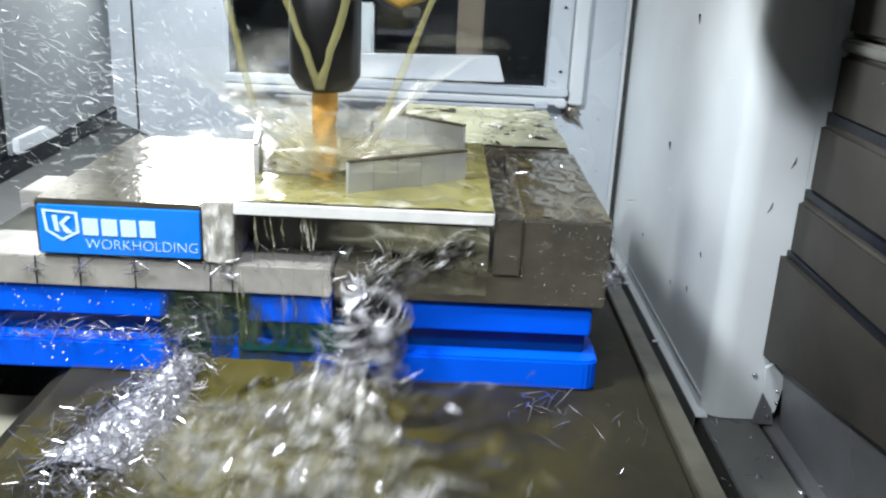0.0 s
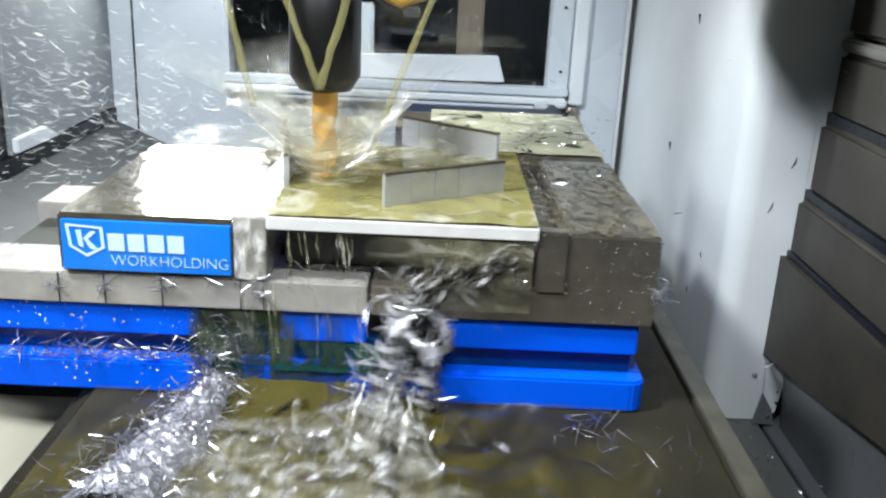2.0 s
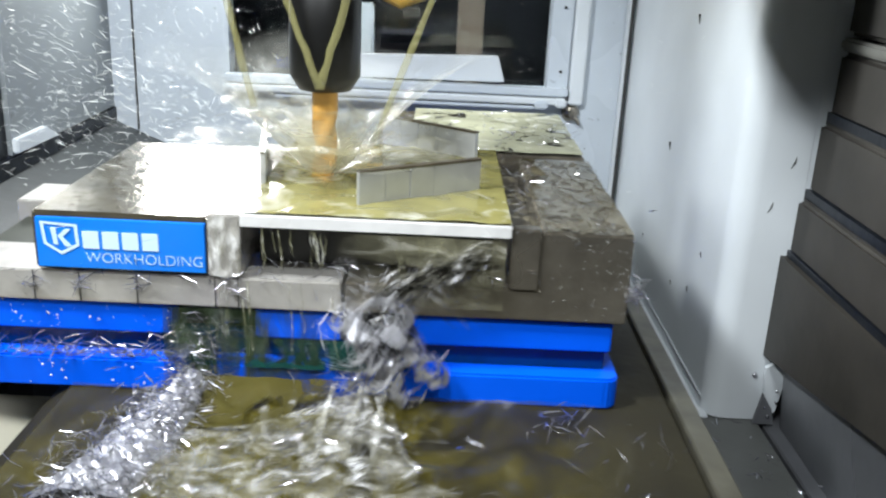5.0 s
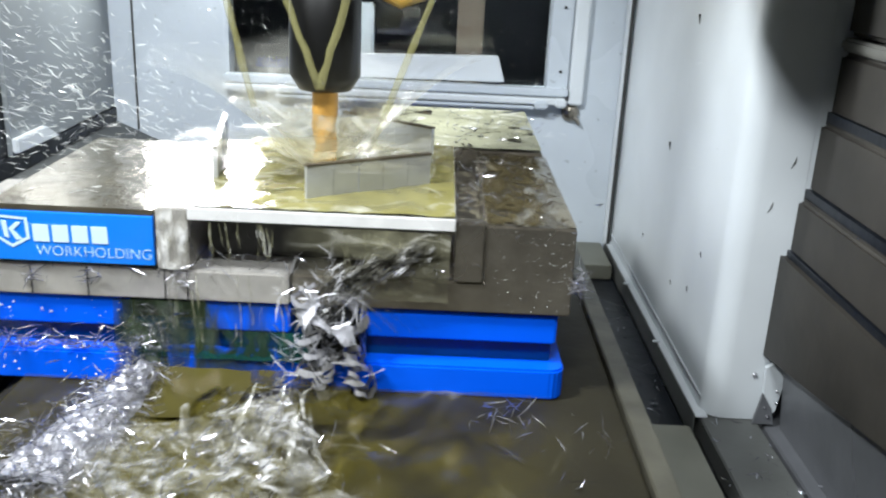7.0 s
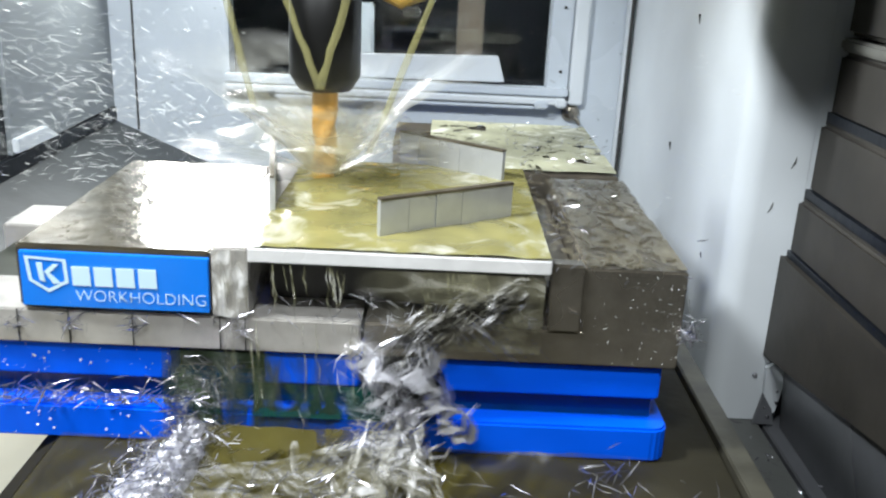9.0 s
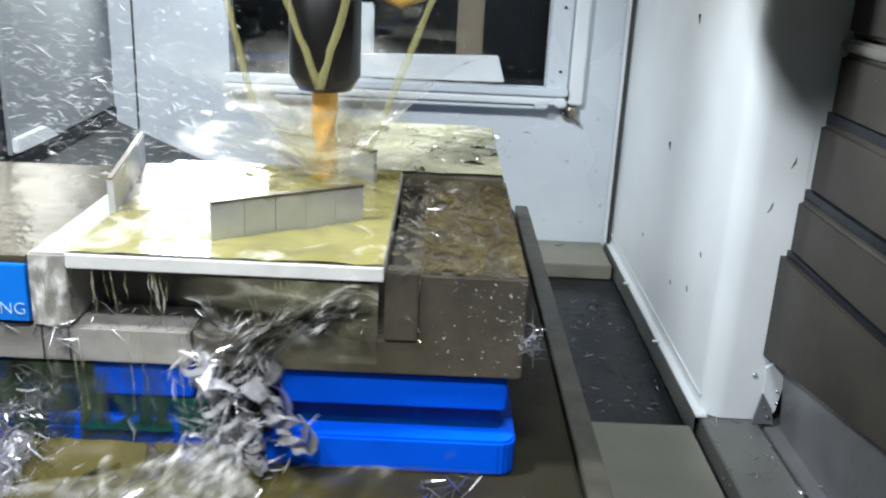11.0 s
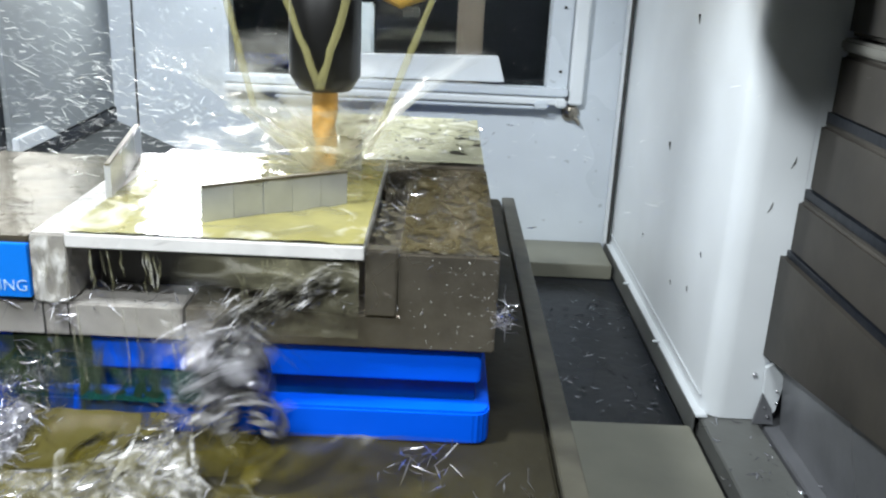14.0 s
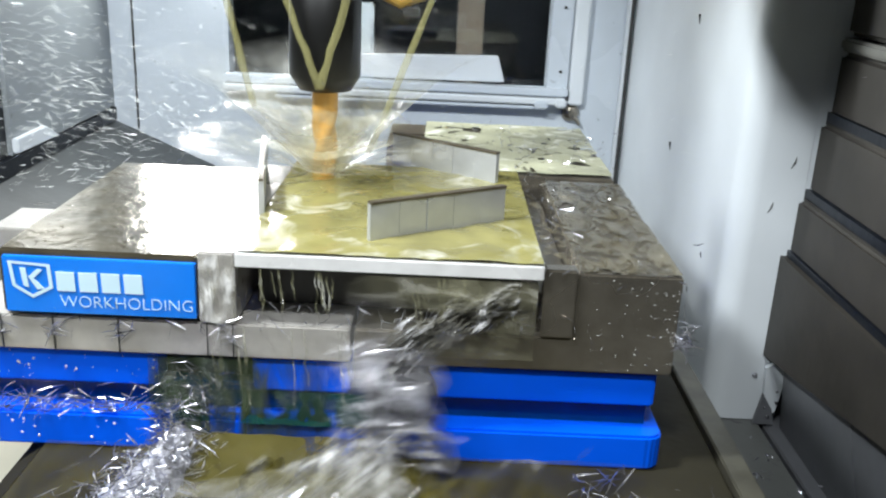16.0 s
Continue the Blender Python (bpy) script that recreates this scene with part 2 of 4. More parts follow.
def join(bm, other):
    me = bpy.data.meshes.new("tmp")
    other.to_mesh(me)
    other.free()
    bm.from_mesh(me)
    bpy.data.meshes.remove(me)


def prism(outline, axis, a, b, bevel=0.0):
    """An outline of (p, q) drawn out along an axis from a to b."""
    put = {"x": lambda p, q, r: (r, p, q), "y": lambda p, q, r: (p, r, q), "z": lambda p, q, r: (p, q, r)}[axis]
    bm = bmesh.new()
    lo = [bm.verts.new(put(p, q, a)) for p, q in outline]
    hi = [bm.verts.new(put(p, q, b)) for p, q in outline]
    n = len(outline)
    bm.faces.new(lo), bm.faces.new(hi[::-1])
    for i in range(n):
        bm.faces.new((lo[i], lo[(i + 1) % n], hi[(i + 1) % n], hi[i]))
    bmesh.ops.recalc_face_normals(bm, faces=bm.faces[:])
    if bevel:
        bmesh.ops.bevel(bm, geom=bm.edges[:], offset=bevel, segments=2, affect="EDGES")
    return bm


def lathe(profile, x, y, steps=32):
    """A turned body: (radius, height) pairs about an upright axis at x, y."""
    bm = bmesh.new()
    rings = [[bm.verts.new((x + r * math.cos(2 * math.pi * i / steps), y + r * math.sin(2 * math.pi * i / steps), z)) for i in range(steps)] for r, z in profile]
    for a, b in zip(rings, rings[1:]):
        for i in range(steps):
            bm.faces.new((a[i], a[(i + 1) % steps], b[(i + 1) % steps], b[i]))
    bm.faces.new(rings[0][::-1]), bm.faces.new(rings[-1])
    bmesh.ops.recalc_face_normals(bm, faces=bm.faces[:])
    return bm


def tube(points, radii, steps=10, bm=None):
    bm = bm or bmesh.new()
    rings = []
    for k, p in enumerate(points):
        p = Vector(p)
        d = (Vector(points[min(k + 1, len(points) - 1)]) - Vector(points[max(k - 1, 0)])).normalized()
        side = d.cross(Vector((0.3, 1, 0.1))).normalized()
        up = side.cross(d)
        rings.append([bm.verts.new(p + radii[k] * (math.cos(2 * math.pi * i / steps) * side + math.sin(2 * math.pi * i / steps) * up)) for i in range(steps)])
    for a, b in zip(rings, rings[1:]):
        for i in range(steps):
            bm.faces.new((a[i], a[(i + 1) % steps], b[(i + 1) % steps], b[i]))
    bm.faces.new(rings[0][::-1]), bm.faces.new(rings[-1])
    return bm


def thing(name, label, category, group=""):
    return tagged(new(name), label, category, group)


def structure(name, bm, mat, label):
    return tagged(part(name, bm, mat, None), label, "structure", kind="structure")


MOVING = []

# ---- the cabinet ----
FAR, LEFT, RIGHT, LEDGE = 1.11, -0.40, 0.2240, -0.10
far = bmesh.new()
box(-0.60, -0.258, FAR, FAR + 0.03, -0.30, 1.0, bm=far)
box(0.127, 0.60, FAR, FAR + 0.03, -0.30, 1.0, bm=far)
box(-0.258, 0.127, FAR, FAR + 0.03, -0.30, 0.092, bm=far)
box(-0.258, 0.127, FAR, FAR + 0.03, 0.42, 1.0, bm=far)
structure("wall_far", far, PAINT_WALL, "pale grey painted sheet metal wall with a window opening")
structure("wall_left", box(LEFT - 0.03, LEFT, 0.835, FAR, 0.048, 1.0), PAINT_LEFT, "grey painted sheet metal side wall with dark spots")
structure("wall_left_near", box(LEFT - 0.034, LEFT - 0.004, -0.6, 0.833, -0.30, 1.0), NAVY, "dark door side of the machine cabinet")
structure("wall_right", box(0.60, 0.63, -0.6, FAR, -0.3, 1.0), DARK_IRON, "dark sheet metal wall")
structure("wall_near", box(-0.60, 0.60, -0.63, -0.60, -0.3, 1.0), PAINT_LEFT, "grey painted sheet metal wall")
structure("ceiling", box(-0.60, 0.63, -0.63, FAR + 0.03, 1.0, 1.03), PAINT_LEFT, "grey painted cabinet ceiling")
structure("floor", box(-0.60, 0.63, -0.63, FAR + 0.03, -0.33, -0.30), DARK_IRON, "dark wet chip pan under the table")
structure("trim_far_seam", box(-0.3725, -0.3705, FAR - 0.0025, FAR + 0.001, 0.02, 1.0), DARK_IRON, "dark seam line in the far wall")
structure("trim_corner", box(0.2145, 0.2215, FAR - 0.010, FAR, -0.10, 1.0, 0.001), PAINT, "pale folded corner strip")
structure("trim_corner_seam", box(0.2180, 0.2212, FAR - 0.0135, FAR - 0.0105, -0.10, 1.0), DARK_IRON, "dark seam in the corner")

# sloping sheet below the left wall, its lip and the dark gap over it
structure("sloping_pan", prism([(LEFT, 0.030), (-0.26, -0.03), (-0.26, -0.045), (LEFT, 0.015)], "y", 0.60, FAR), GREY_PAN, "grey wet sloping chip pan along the door side")
# the gap is a black strip, with its shade given as colour
structure("gap_strip", box(LEFT - 0.02, LEFT + 0.002, 0.72, FAR, 0.0305, 0.0465), NAVY, "black strip for the shaded gap under the side wall")
structure("sill_lip", prism([(0.835, 0.050), (0.93, 0.0485), (0.90, 0.064), (0.835, 0.064)], "x", LEFT, LEFT + 0.006, 0.001), PAINT, "pale folded lip at the foot of the side wall")

# window: frame, sill track, tray on the sill, glass
window = tagged(new("window_1"), "dark cabinet window with a pale metal frame", "window", kind="structure")
part("window_frame", box(0.1275, 0.152, FAR - 0.004, FAR - 0.0005, 0.085, 0.42, 0.001), PAINT_WALL, window)
part("frame_post", box(0.154, 0.171, FAR - 0.012, FAR - 0.0005, 0.076, 0.42, 0.002), PAINT, window)
part("window_sill", box(-0.262, 0.152, FAR - 0.016, FAR - 0.0005, 0.086, 0.0955, 0.0015), PAINT_WALL, window)
part("sill_track", box(-0.262, 0.150, FAR - 0.022, FAR - 0.0005, 0.0765, 0.0845, 0.0015), PAINT, window)
part("track_lip", box(-0.20, 0.112, FAR - 0.020, FAR - 0.0005, 0.0705, 0.0745, 0.001), PAINT_WALL, window)
part("bracket", box(0.112, 0.128, FAR - 0.025, FAR - 0.001, 0.0715, 0.0815, 0.002), PAINT_WALL, window)
part("bracket", box(0.136, 0.150, FAR - 0.026, FAR - 0.001, 0.0745, 0.0850, 0.002), PAINT, window)
for k, (bx, bz) in enumerate(((0.146, 0.094), (0.142, 0.115), (0.142, 0.19))):
    part("screw", lathe([(0.0018, 0), (0.0018, 0.003)], 0, 0, 10), DARK_IRON, window).matrix_basis = pose(bx, FAR - 0.003, bz, 90, 0, 0)
pane = part("pane", box(-0.258, 0.127, FAR + 0.020, FAR + 0.023, 0.092, 0.42), GLASS, window)
pane.visible_shadow = False
tray = thing("sill_tray", "white folded sheet metal tray on the window sill", "tray")
part("tray_front", prism([(-0.150, 0.0965), (0.0755, 0.0985), (0.0665, 0.129), (-0.150, 0.123)], "y", FAR - 0.002, FAR + 0.012, 0.001), PAINT, tray)
knob = thing("latch_knob", "small wet grey latch knob under the window", "latch")
k1 = lathe([(0.010, 0.0), (0.011, 0.004), (0.008, 0.008), (0.004, 0.010), (0.004, 0.016)], 0, 0, 20)
part("knob", k1, STEEL, knob).matrix_basis = pose(0.158, FAR, 0.066, 90, 0, 0)
part("tail", tube([(0.158, FAR - 0.008, 0.064), (0.166, FAR - 0.009, 0.058), (0.170, FAR - 0.008, 0.052)], [0.003, 0.0028, 0.0015]), STEEL, knob)

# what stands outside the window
# one near-black board: the darkness of the unlit room is in its colour
structure("backdrop", box(-0.9, 0.9, 1.75, 1.78, -0.4, 1.2), OUTSIDE, "near-black board for the unlit room beyond the window")
for x0, x1, z1, mat, lab in ((0.018, 0.054, 0.7, BROWN, "brown steel post beyond the window"), (-0.126, -0.098, 0.172, PAINT, "pale post beyond the window")):
    post = tagged(part("post", box(x0, x1, 1.29, 1.32, -0.32, z1, 0.003), mat), lab, "post", "posts beyond the window")
shelf = thing("yellow_robot_arm", "orange yellow painted machine part beyond the window", "machine part")
part("arm", tube([(-0.13, 1.34, 0.225), (-0.085, 1.34, 0.198), (-0.06, 1.34, 0.180), (-0.035, 1.34, 0.186), (-0.015, 1.34, 0.215)], [0.024, 0.024, 0.018, 0.012, 0.012], 14), YELLOW, shelf)
part("bracket", box(-0.060, -0.036, 1.33, 1.35, 0.152, 0.166, 0.002), DARK_IRON, shelf)
part("joint", tube([(-0.006, 1.345, 0.200), (0.006, 1.345, 0.186)], [0.012, 0.010], 12), YELLOW, shelf)

# column cover that ends toward the camera with a rounded corner
outline = [(RIGHT, FAR), (RIGHT, 0.675)]
for i in range(1, 9):
    a = math.pi + i * math.pi / 16
    outline.append((RIGHT + 0.018 + 0.018 * math.cos(a), 0.675 + 0.018 * math.sin(a)))
outline += [(0.274, 0.657), (0.274, FAR)]
cover = thing("column_cover", "off-white painted sheet metal column cover with chip marks", "machine cover")
panel = part("panel", prism(outline, "z", LEDGE + 0.001, 1.0), PAINT, cover, smooth=True)
part("panel_return", box(0.2742, 0.302, 0.6572, 0.70, 0.040, 1.0), PAINT, cover)
panel.data.set_sharp_from_angle(angle=radians(40))
part("foot_strip", box(RIGHT - 0.0016, RIGHT - 0.0003, 0.668, FAR - 0.012, LEDGE + 0.0145, LEDGE + 0.0165, 0.0005), PAINT, cover)
part("torn_flap", prism([(0.2745, -0.045), (0.284, -0.053), (0.279, -0.088), (0.2755, -0.092), (0.268, -0.077), (0.2665, -0.05)], "y", 0.651, 0.6545), PAINT, cover)
part("torn_edge", prism([(0.262, -0.099), (0.267, -0.072), (0.2755, -0.085), (0.279, -0.099)], "y", 0.6495, 0.652), SLATE, cover, "dark torn corner")
rnd = random.Random(4)
for y, z in ((0.819, 0.206), (0.865, 0.083), (0.72, 0.02), (0.80, -0.035), (0.745, -0.02), (0.93, -0.03)):
    l = 0.007 if y in (0.819, 0.865) else rnd.uniform(0.003, 0.006)
    bm = tube([(RIGHT - 0.0006, y + l * 0.5, z), (RIGHT - 0.0016, y, z + 0.001), (RIGHT - 0.0010, y - 0.001, z - l)], [0.0003, 0.15 * l, 0.0002], 5)
    part("chip_mark", bm, DARK_IRON, cover)
for x, z in ((0.264, 0.115), (0.252, 0.080)):
    bm = tube([(x, 0.6571, z + 0.004), (x - 0.001, 0.6568, z), (x - 0.003, 0.6571, z - 0.005)], [0.0002, 0.0006, 0.0002], 5)
    part("chip_mark", bm, DARK_IRON, cover)

structure("ledge", box(0.2225, 0.2680, -0.3, FAR, LEDGE - 0.02, LEDGE, 0.001), LEDGE_GREY, "dark grey painted steel ledge along the way cover")
part("foot_flange", box(0.2180, RIGHT + 0.004, 0.656, FAR - 0.002, LEDGE + 0.0004, LEDGE + 0.0030, 0.0008), PAINT, cover)
part("drip_lip", box(0.2166, 0.2176, 0.656, FAR - 0.002, LEDGE - 0.0175, LEDGE + 0.0030), LEDGE_GREY, cover)
for y in (0.795, 0.95):
    part("clip_tab", box(0.2125, 0.2200, y, y + 0.0035, LEDGE + 0.0034, LEDGE + 0.0052, 0.0006), PAINT, cover)
structure("ledge_groove", box(0.2683, 0.2727, -0.3, 0.70, LEDGE - 0.03, LEDGE - 0.012), BLACK, "black gap beside the ledge")
structure("ledge_outer", box(0.2730, 0.42, -0.3, 0.72, LEDGE - 0.02, LEDGE - 0.002, 0.001), SLATE, "wet slate grey sheet metal floor strip")
structure("way_cover_black", box(-0.10, 0.2160, 0.6555, FAR, -0.16, -0.118, 0.001), NAVY, "black wet rubber way cover beside the table")
structure("way_cover_beige", box(0.02, 0.2125, 1.02, FAR - 0.001, -0.1175, -0.100, 0.001), OLIVE_PLATE, "grey fold of the way cover at the far wall")
structure("way_cover_plate", box(-0.10, 0.2140, -0.3, 0.655, -0.16, -0.106, 0.001), OLIVE_PLATE, "olive grey steel way cover plate")
structure("way_cover_edge", box(0.2145, 0.2220, -0.3, 0.655, -0.16, -0.116), BLACK, "dark edge strip of the way cover")
structure("apron", box(-0.46, -0.105, -0.3, 0.70, -0.16, -0.13), CREAM, "cream painted tray in front of the table")
# ribbed cover that runs from the column cover toward the camera
ribbed = thing("way_cover_ribbed", "dark ribbed telescopic steel way cover", "way cover")
for z0, z1, x in ((0.2080, 0.40, 0.2835), (0.1510, 0.1965, 0.2815), (0.0935, 0.1465, 0.2760), (0.0455, 0.0890, 0.2695)):
    part("rib", box(x, 0.34, -0.3, 0.6562, z0, z1, 0.0035, seg=3), COVER_DARK, ribbed)
part("rib", prism([(0.6562, -0.0410), (0.6562, 0.0425), (-0.3, 0.0425), (-0.3, 0.036), (0.1988, 0.036)], "x", 0.2640, 0.2700), COVER_DARK, ribbed)
part("skirt", prism([(0.2710, 0.0420), (0.2900, 0.0420), (0.2900, -0.1018), (0.2850, -0.1018)], "y", -0.3, 0.650), SLATE, ribbed, "wet slate grey skirt under the ribs")
part("backing", box(0.294, 0.36, -0.3, 0.650, -0.09, 0.40), BLACK, ribbed)
# black strips added in the rib gaps, their colour standing for the shade there
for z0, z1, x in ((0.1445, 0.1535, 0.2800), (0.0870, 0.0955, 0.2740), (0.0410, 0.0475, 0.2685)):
    part("fold", box(x, 0.33, -0.3, 0.6560, z0, z1), NAVY, ribbed, "black strip for the shaded gap between two ribs")
part("rib_lip", box(0.2800, 0.30, -0.3, 0.6555, 0.1975, 0.2065, 0.002), STEEL_DULL, ribbed)

# ---- table ----
table = thing("milling_table", "wet cast iron milling table covered with olive coolant", "machine table")
part("top", box(0.012, 0.3690, -0.40, 0.50, -0.05, 0.0, 0.002), TABLE, table)
part("front_edge", prism([(-0.0025, -0.012), (0.0115, -0.002), (0.0115, -0.05), (-0.0025, -0.05)], "y", -0.40, 0.50), TABLE, table)
part("rear_edge", box(0.3705, 0.3835, -0.40, 0.50, -0.06, 0.002, 0.0008), WET_EDGE, table, "grey machined edge of the table")
part("rear_apron", prism([(0.3840, -0.005), (0.400, -0.075), (0.384, -0.075)], "y", -0.40, 0.50), STEEL_DULL, table)
MOVING.append(table)


def wave_sheet(u0, u1, v0, v1, z, nu, nv, high, seed):
    bm = bmesh.new()
    grid = []
    for i in range(nu + 1):
        row = []
        for j in range(nv + 1):
            u, v = u0 + (u1 - u0) * i / nu, v0 + (v1 - v0) * j / nv
            d = math.hypot(u - 0.19, v)
            n = noise.noise((u * 40, v * 25, seed)) + 0.5 * noise.noise((u * 95, v * 60, seed + 3)) + 0.35 * math.sin(d * 190 + 5 * noise.noise((u * 30, v * 30, seed)))
            edge = min(1, min(u - u0, u1 - u, v1 - v) / 0.012)
            row.append(bm.verts.new((u, v, z + high * n * max(0.1, edge))))
        grid.append(row)
    for i in range(nu):
        for j in range(nv):
            bm.faces.new((grid[i][j], grid[i + 1][j], grid[i + 1][j + 1], grid[i][j + 1]))
    return bm


film = tagged(part("coolant_film", wave_sheet(0.016, 0.3685, -0.24, 0.001, 0.0036, 140, 100, 0.0022, 2), COOLANT, smooth=True), "rippling olive coolant with pale foam running over the table", "coolant", kind="stuff")
MOVING.append(film)

# ---- vise ----
vise = thing("milling_vise", "blue enamelled steel milling vise with ground jaws bolted to the table", "vise")
part("movable_jaw", box(-0.0008, 0.0960, 0.0, 0.18, 0.073, 0.1068, 0.0012), TOPSTEEL, vise, "wet ground steel movable jaw")
label = part("label_plate", box(0.0017, 0.0955, -0.0022, 0.002, 0.0745, 0.1035, 0.0004), LABEL_BLUE, vise, "bright blue label plate with white print")
part("movable_jaw_plate", box(0.0965, 0.1149, -0.001, 0.181, 0.0722, 0.1095, 0.001), STEEL_BRIGHT, vise)
part("fixed_jaw_plate", box(0.2665, 0.2830, 0.0085, 0.181, 0.0722, 0.0930, 0.001), STEEL, vise)
part("jaw_plate_end", box(0.2665, 0.2830, -0.0015, 0.0080, 0.0722, 0.1085, 0.001), STEEL, vise)
fixed = prism([(0.1735, 0.0722), (0.1735, 0.0535), (0.3350, 0.0535), (0.3350, 0.1068), (0.2835, 0.1068), (0.2835, 0.0722)], "y", 0.0, 0.18, 0.0010)
part("fixed_jaw", fixed, STEEL, vise, "dull wet steel fixed jaw")
for v0 in (0.0005, 0.135):
    part("rail", box(-0.0725, 0.1715, v0, v0 + 0.045, 0.0530, 0.0715, 0.0008), STEEL_BRIGHT, vise)
for u0 in (-0.0035, 0.0225, 0.055, 0.0995, 0.1125):
    part("rail_joint", box(u0, u0 + 0.0006, -0.0003, 0.001, 0.0535, 0.0712), DARK_IRON, vise)
# bed and core are near-black: the shade of the recess is in their colour
part("bed", box(-0.066, 0.1710, 0.0462, 0.1344, 0.0530, 0.0600, 0.001), BODY_SHADED, vise, "wet bed with the shade between the rails in its colour")
part("core", box(-0.066, 0.318, 0.020, 0.160, 0.0005, 0.0522, 0.001), BODY_SHADED, vise)
for u0, u1 in ((-0.0695, 0.0725), (0.1215, 0.1715), (0.2120, 0.3290)):
    part("body", box(u0, u1, 0.0035, 0.1765, 0.0335, 0.0526, 0.0012), BLUE, vise)
part("waist", box(-0.067, 0.3270, 0.0105, 0.1695, 0.0185, 0.0340), SHADED_GROOVE, vise, "wet blue groove with the recess shade in its colour")
flange = []
for cu, cv, a0 in ((0.327, 0.004, -90), (0.327, 0.172, 0), (-0.067, 0.172, 90), (-0.067, 0.004, 180)):
    for i in range(5):
        a = radians(a0 + i * 22.5)
        flange.append((cu + 0.008 * math.cos(a), cv + 0.008 * math.sin(a)))
part("flange", prism(flange, "z", 0.0005, 0.0200, 0.0014), BLUE, vise)
part("screw_hub", lathe([(0.0185, 0.0), (0.0185, 0.013), (0.0150, 0.017)], 0, 0, 32), BLACK, vise, "black screw hub").matrix_basis = pose(0.1985, 0.010, 0.0355, 90, 0, 0)
part("screw_rod", lathe([(0.011, 0.0), (0.011, 0.16)], 0, 0, 20), STEEL, vise).matrix_basis = pose(0.170, 0.09, 0.060, 0, -90, 0)
# print on the label: a shield, a bold block row and the small word under it
shield = [(0.0046, 0.1014), (0.0252, 0.1002), (0.0258, 0.0878), (0.0156, 0.0822), (0.0060, 0.0882)]
mid = (0.0154, 0.0930)
ring = bmesh.new()
outer = [ring.verts.new((u, -0.0026, z)) for u, z in shield]
inner = [ring.verts.new((mid[0] + (u - mid[0]) * 0.82, -0.0026, mid[1] + (z - mid[1]) * 0.82)) for u, z in shield]
for i in range(5):
    ring.faces.new((outer[i], outer[(i + 1) % 5], inner[(i + 1) % 5], inner[i]))
bmesh.ops.recalc_face_normals(ring, faces=ring.faces[:])
part("shield_outline", ring, LABEL_WHITE, label)
for pts in ([(0.0103, 0.0978), (0.0131, 0.0978), (0.0141, 0.0876), (0.0115, 0.0886)], [(0.0140, 0.0933), (0.0185, 0.0973), (0.0213, 0.0971), (0.0167, 0.0925), (0.0215, 0.0874), (0.0181, 0.0868)]):
    part("emblem_bar", prism(pts, "y", -0.0027, -0.0023), LABEL_WHITE, label)
for i in range(4):
    u0 = 0.0276 + i * 0.0110
    part("name_block", prism([(u0, 0.0965), (u0 + 0.0090, 0.0965), (u0 + 0.0092, 0.0865), (u0 + 0.0002, 0.0865)], "y", -0.0027, -0.0023), LABEL_WHITE, label)
word = bpy.data.curves.new("word", "FONT")
word.body, word.size, word.extrude, word.offset = "WORKHOLDING", 0.0088, 0.0001, -0.00020
word_ob = bpy.data.objects.new("word", word)
scene.collection.objects.link(word_ob)
word_me = bpy.data.meshes.new_from_object(word_ob.evaluated_get(bpy.context.evaluated_depsgraph_get()))
bpy.data.objects.remove(word_ob)
xs = [v.co.x for v in word_me.vertices]
for v in word_me.vertices:
    v.co = Vector((0.0288 + (v.co.x - min(xs)) / (max(xs) - min(xs)) * 0.0650, -0.0025 - v.co.z, 0.0782 + v.co.y))
word_me.materials.append(LABEL_WHITE)
word_part = new("word", word_me)
word_part.parent = label
MOVING.append(vise)

# fixture behind the vise
rear = thing("rear_vise", "second wet steel vise behind the first with coolant on top", "vise")
part("jaw", box(0.262, 0.3345, 0.196, 0.292, 0.0535, 0.1060, 0.001), STEEL, rear)
part("jaw", box(0.170, 0.326, 0.295, 0.372, 0.0535, 0.1045, 0.001), STEEL, rear)
part("jaw_plate", box(0.205, 0.261, 0.198, 0.290, 0.0535, 0.1020, 0.001), STEEL_BRIGHT, rear)
part("body", box(0.10, 0.328, 0.200, 0.370, 0.0005, 0.0530, 0.003), BLUE, rear)
MOVING.append(rear)

# ---- workpiece ----
work = thing("workpiece", "half machined aluminium plate with thin upright walls in the jaws", "workpiece")
part("plate", box(0.1152, 0.2660, -0.003, 0.185, 0.1030, 0.1105, 0.0006), PLATE, work)
part("parallel", box(0.120, 0.258, 0.030, 0.036, 0.0722, 0.1030), DARK_IRON, work)


def facet_wall(a, b, count, z0, z1, thick, seed):
    """An upright thin wall of flat facets from a to b."""
    r = random.Random(seed)
    a, b = Vector(a), Vector(b)
    d = (b - a).normalized()
    n = Vector((d.y, -d.x))
    for i in range(count):
        p, q = a + (b - a) * (i / count), a + (b - a) * ((i + 0.985) / count)
        s = r.uniform(-0.0005, 0.0005)
        part("facet", prism([tuple(p + n * s), tuple(q - n * s), tuple(q - n * thick), tuple(p - n * thick)], "z", z0, z1), ALU, work)
    part("rim", prism([tuple(a + n * 0.0005), tuple(b + n * 0.0005), tuple(b - n * (thick + 0.0003)), tuple(a - n * (thick + 0.0003))], "z", z1 + 0.0001, z1 + 0.0013), RIM, work, "dull brownish uncut rim")


facet_wall((0.1790, 0.022), (0.2500, 0.068), 5, 0.1100, 0.1305, 0.0035, 1)
facet_wall((0.1800, 0.199), (0.2490, 0.150), 5, 0.1100, 0.1305, 0.0035, 3)
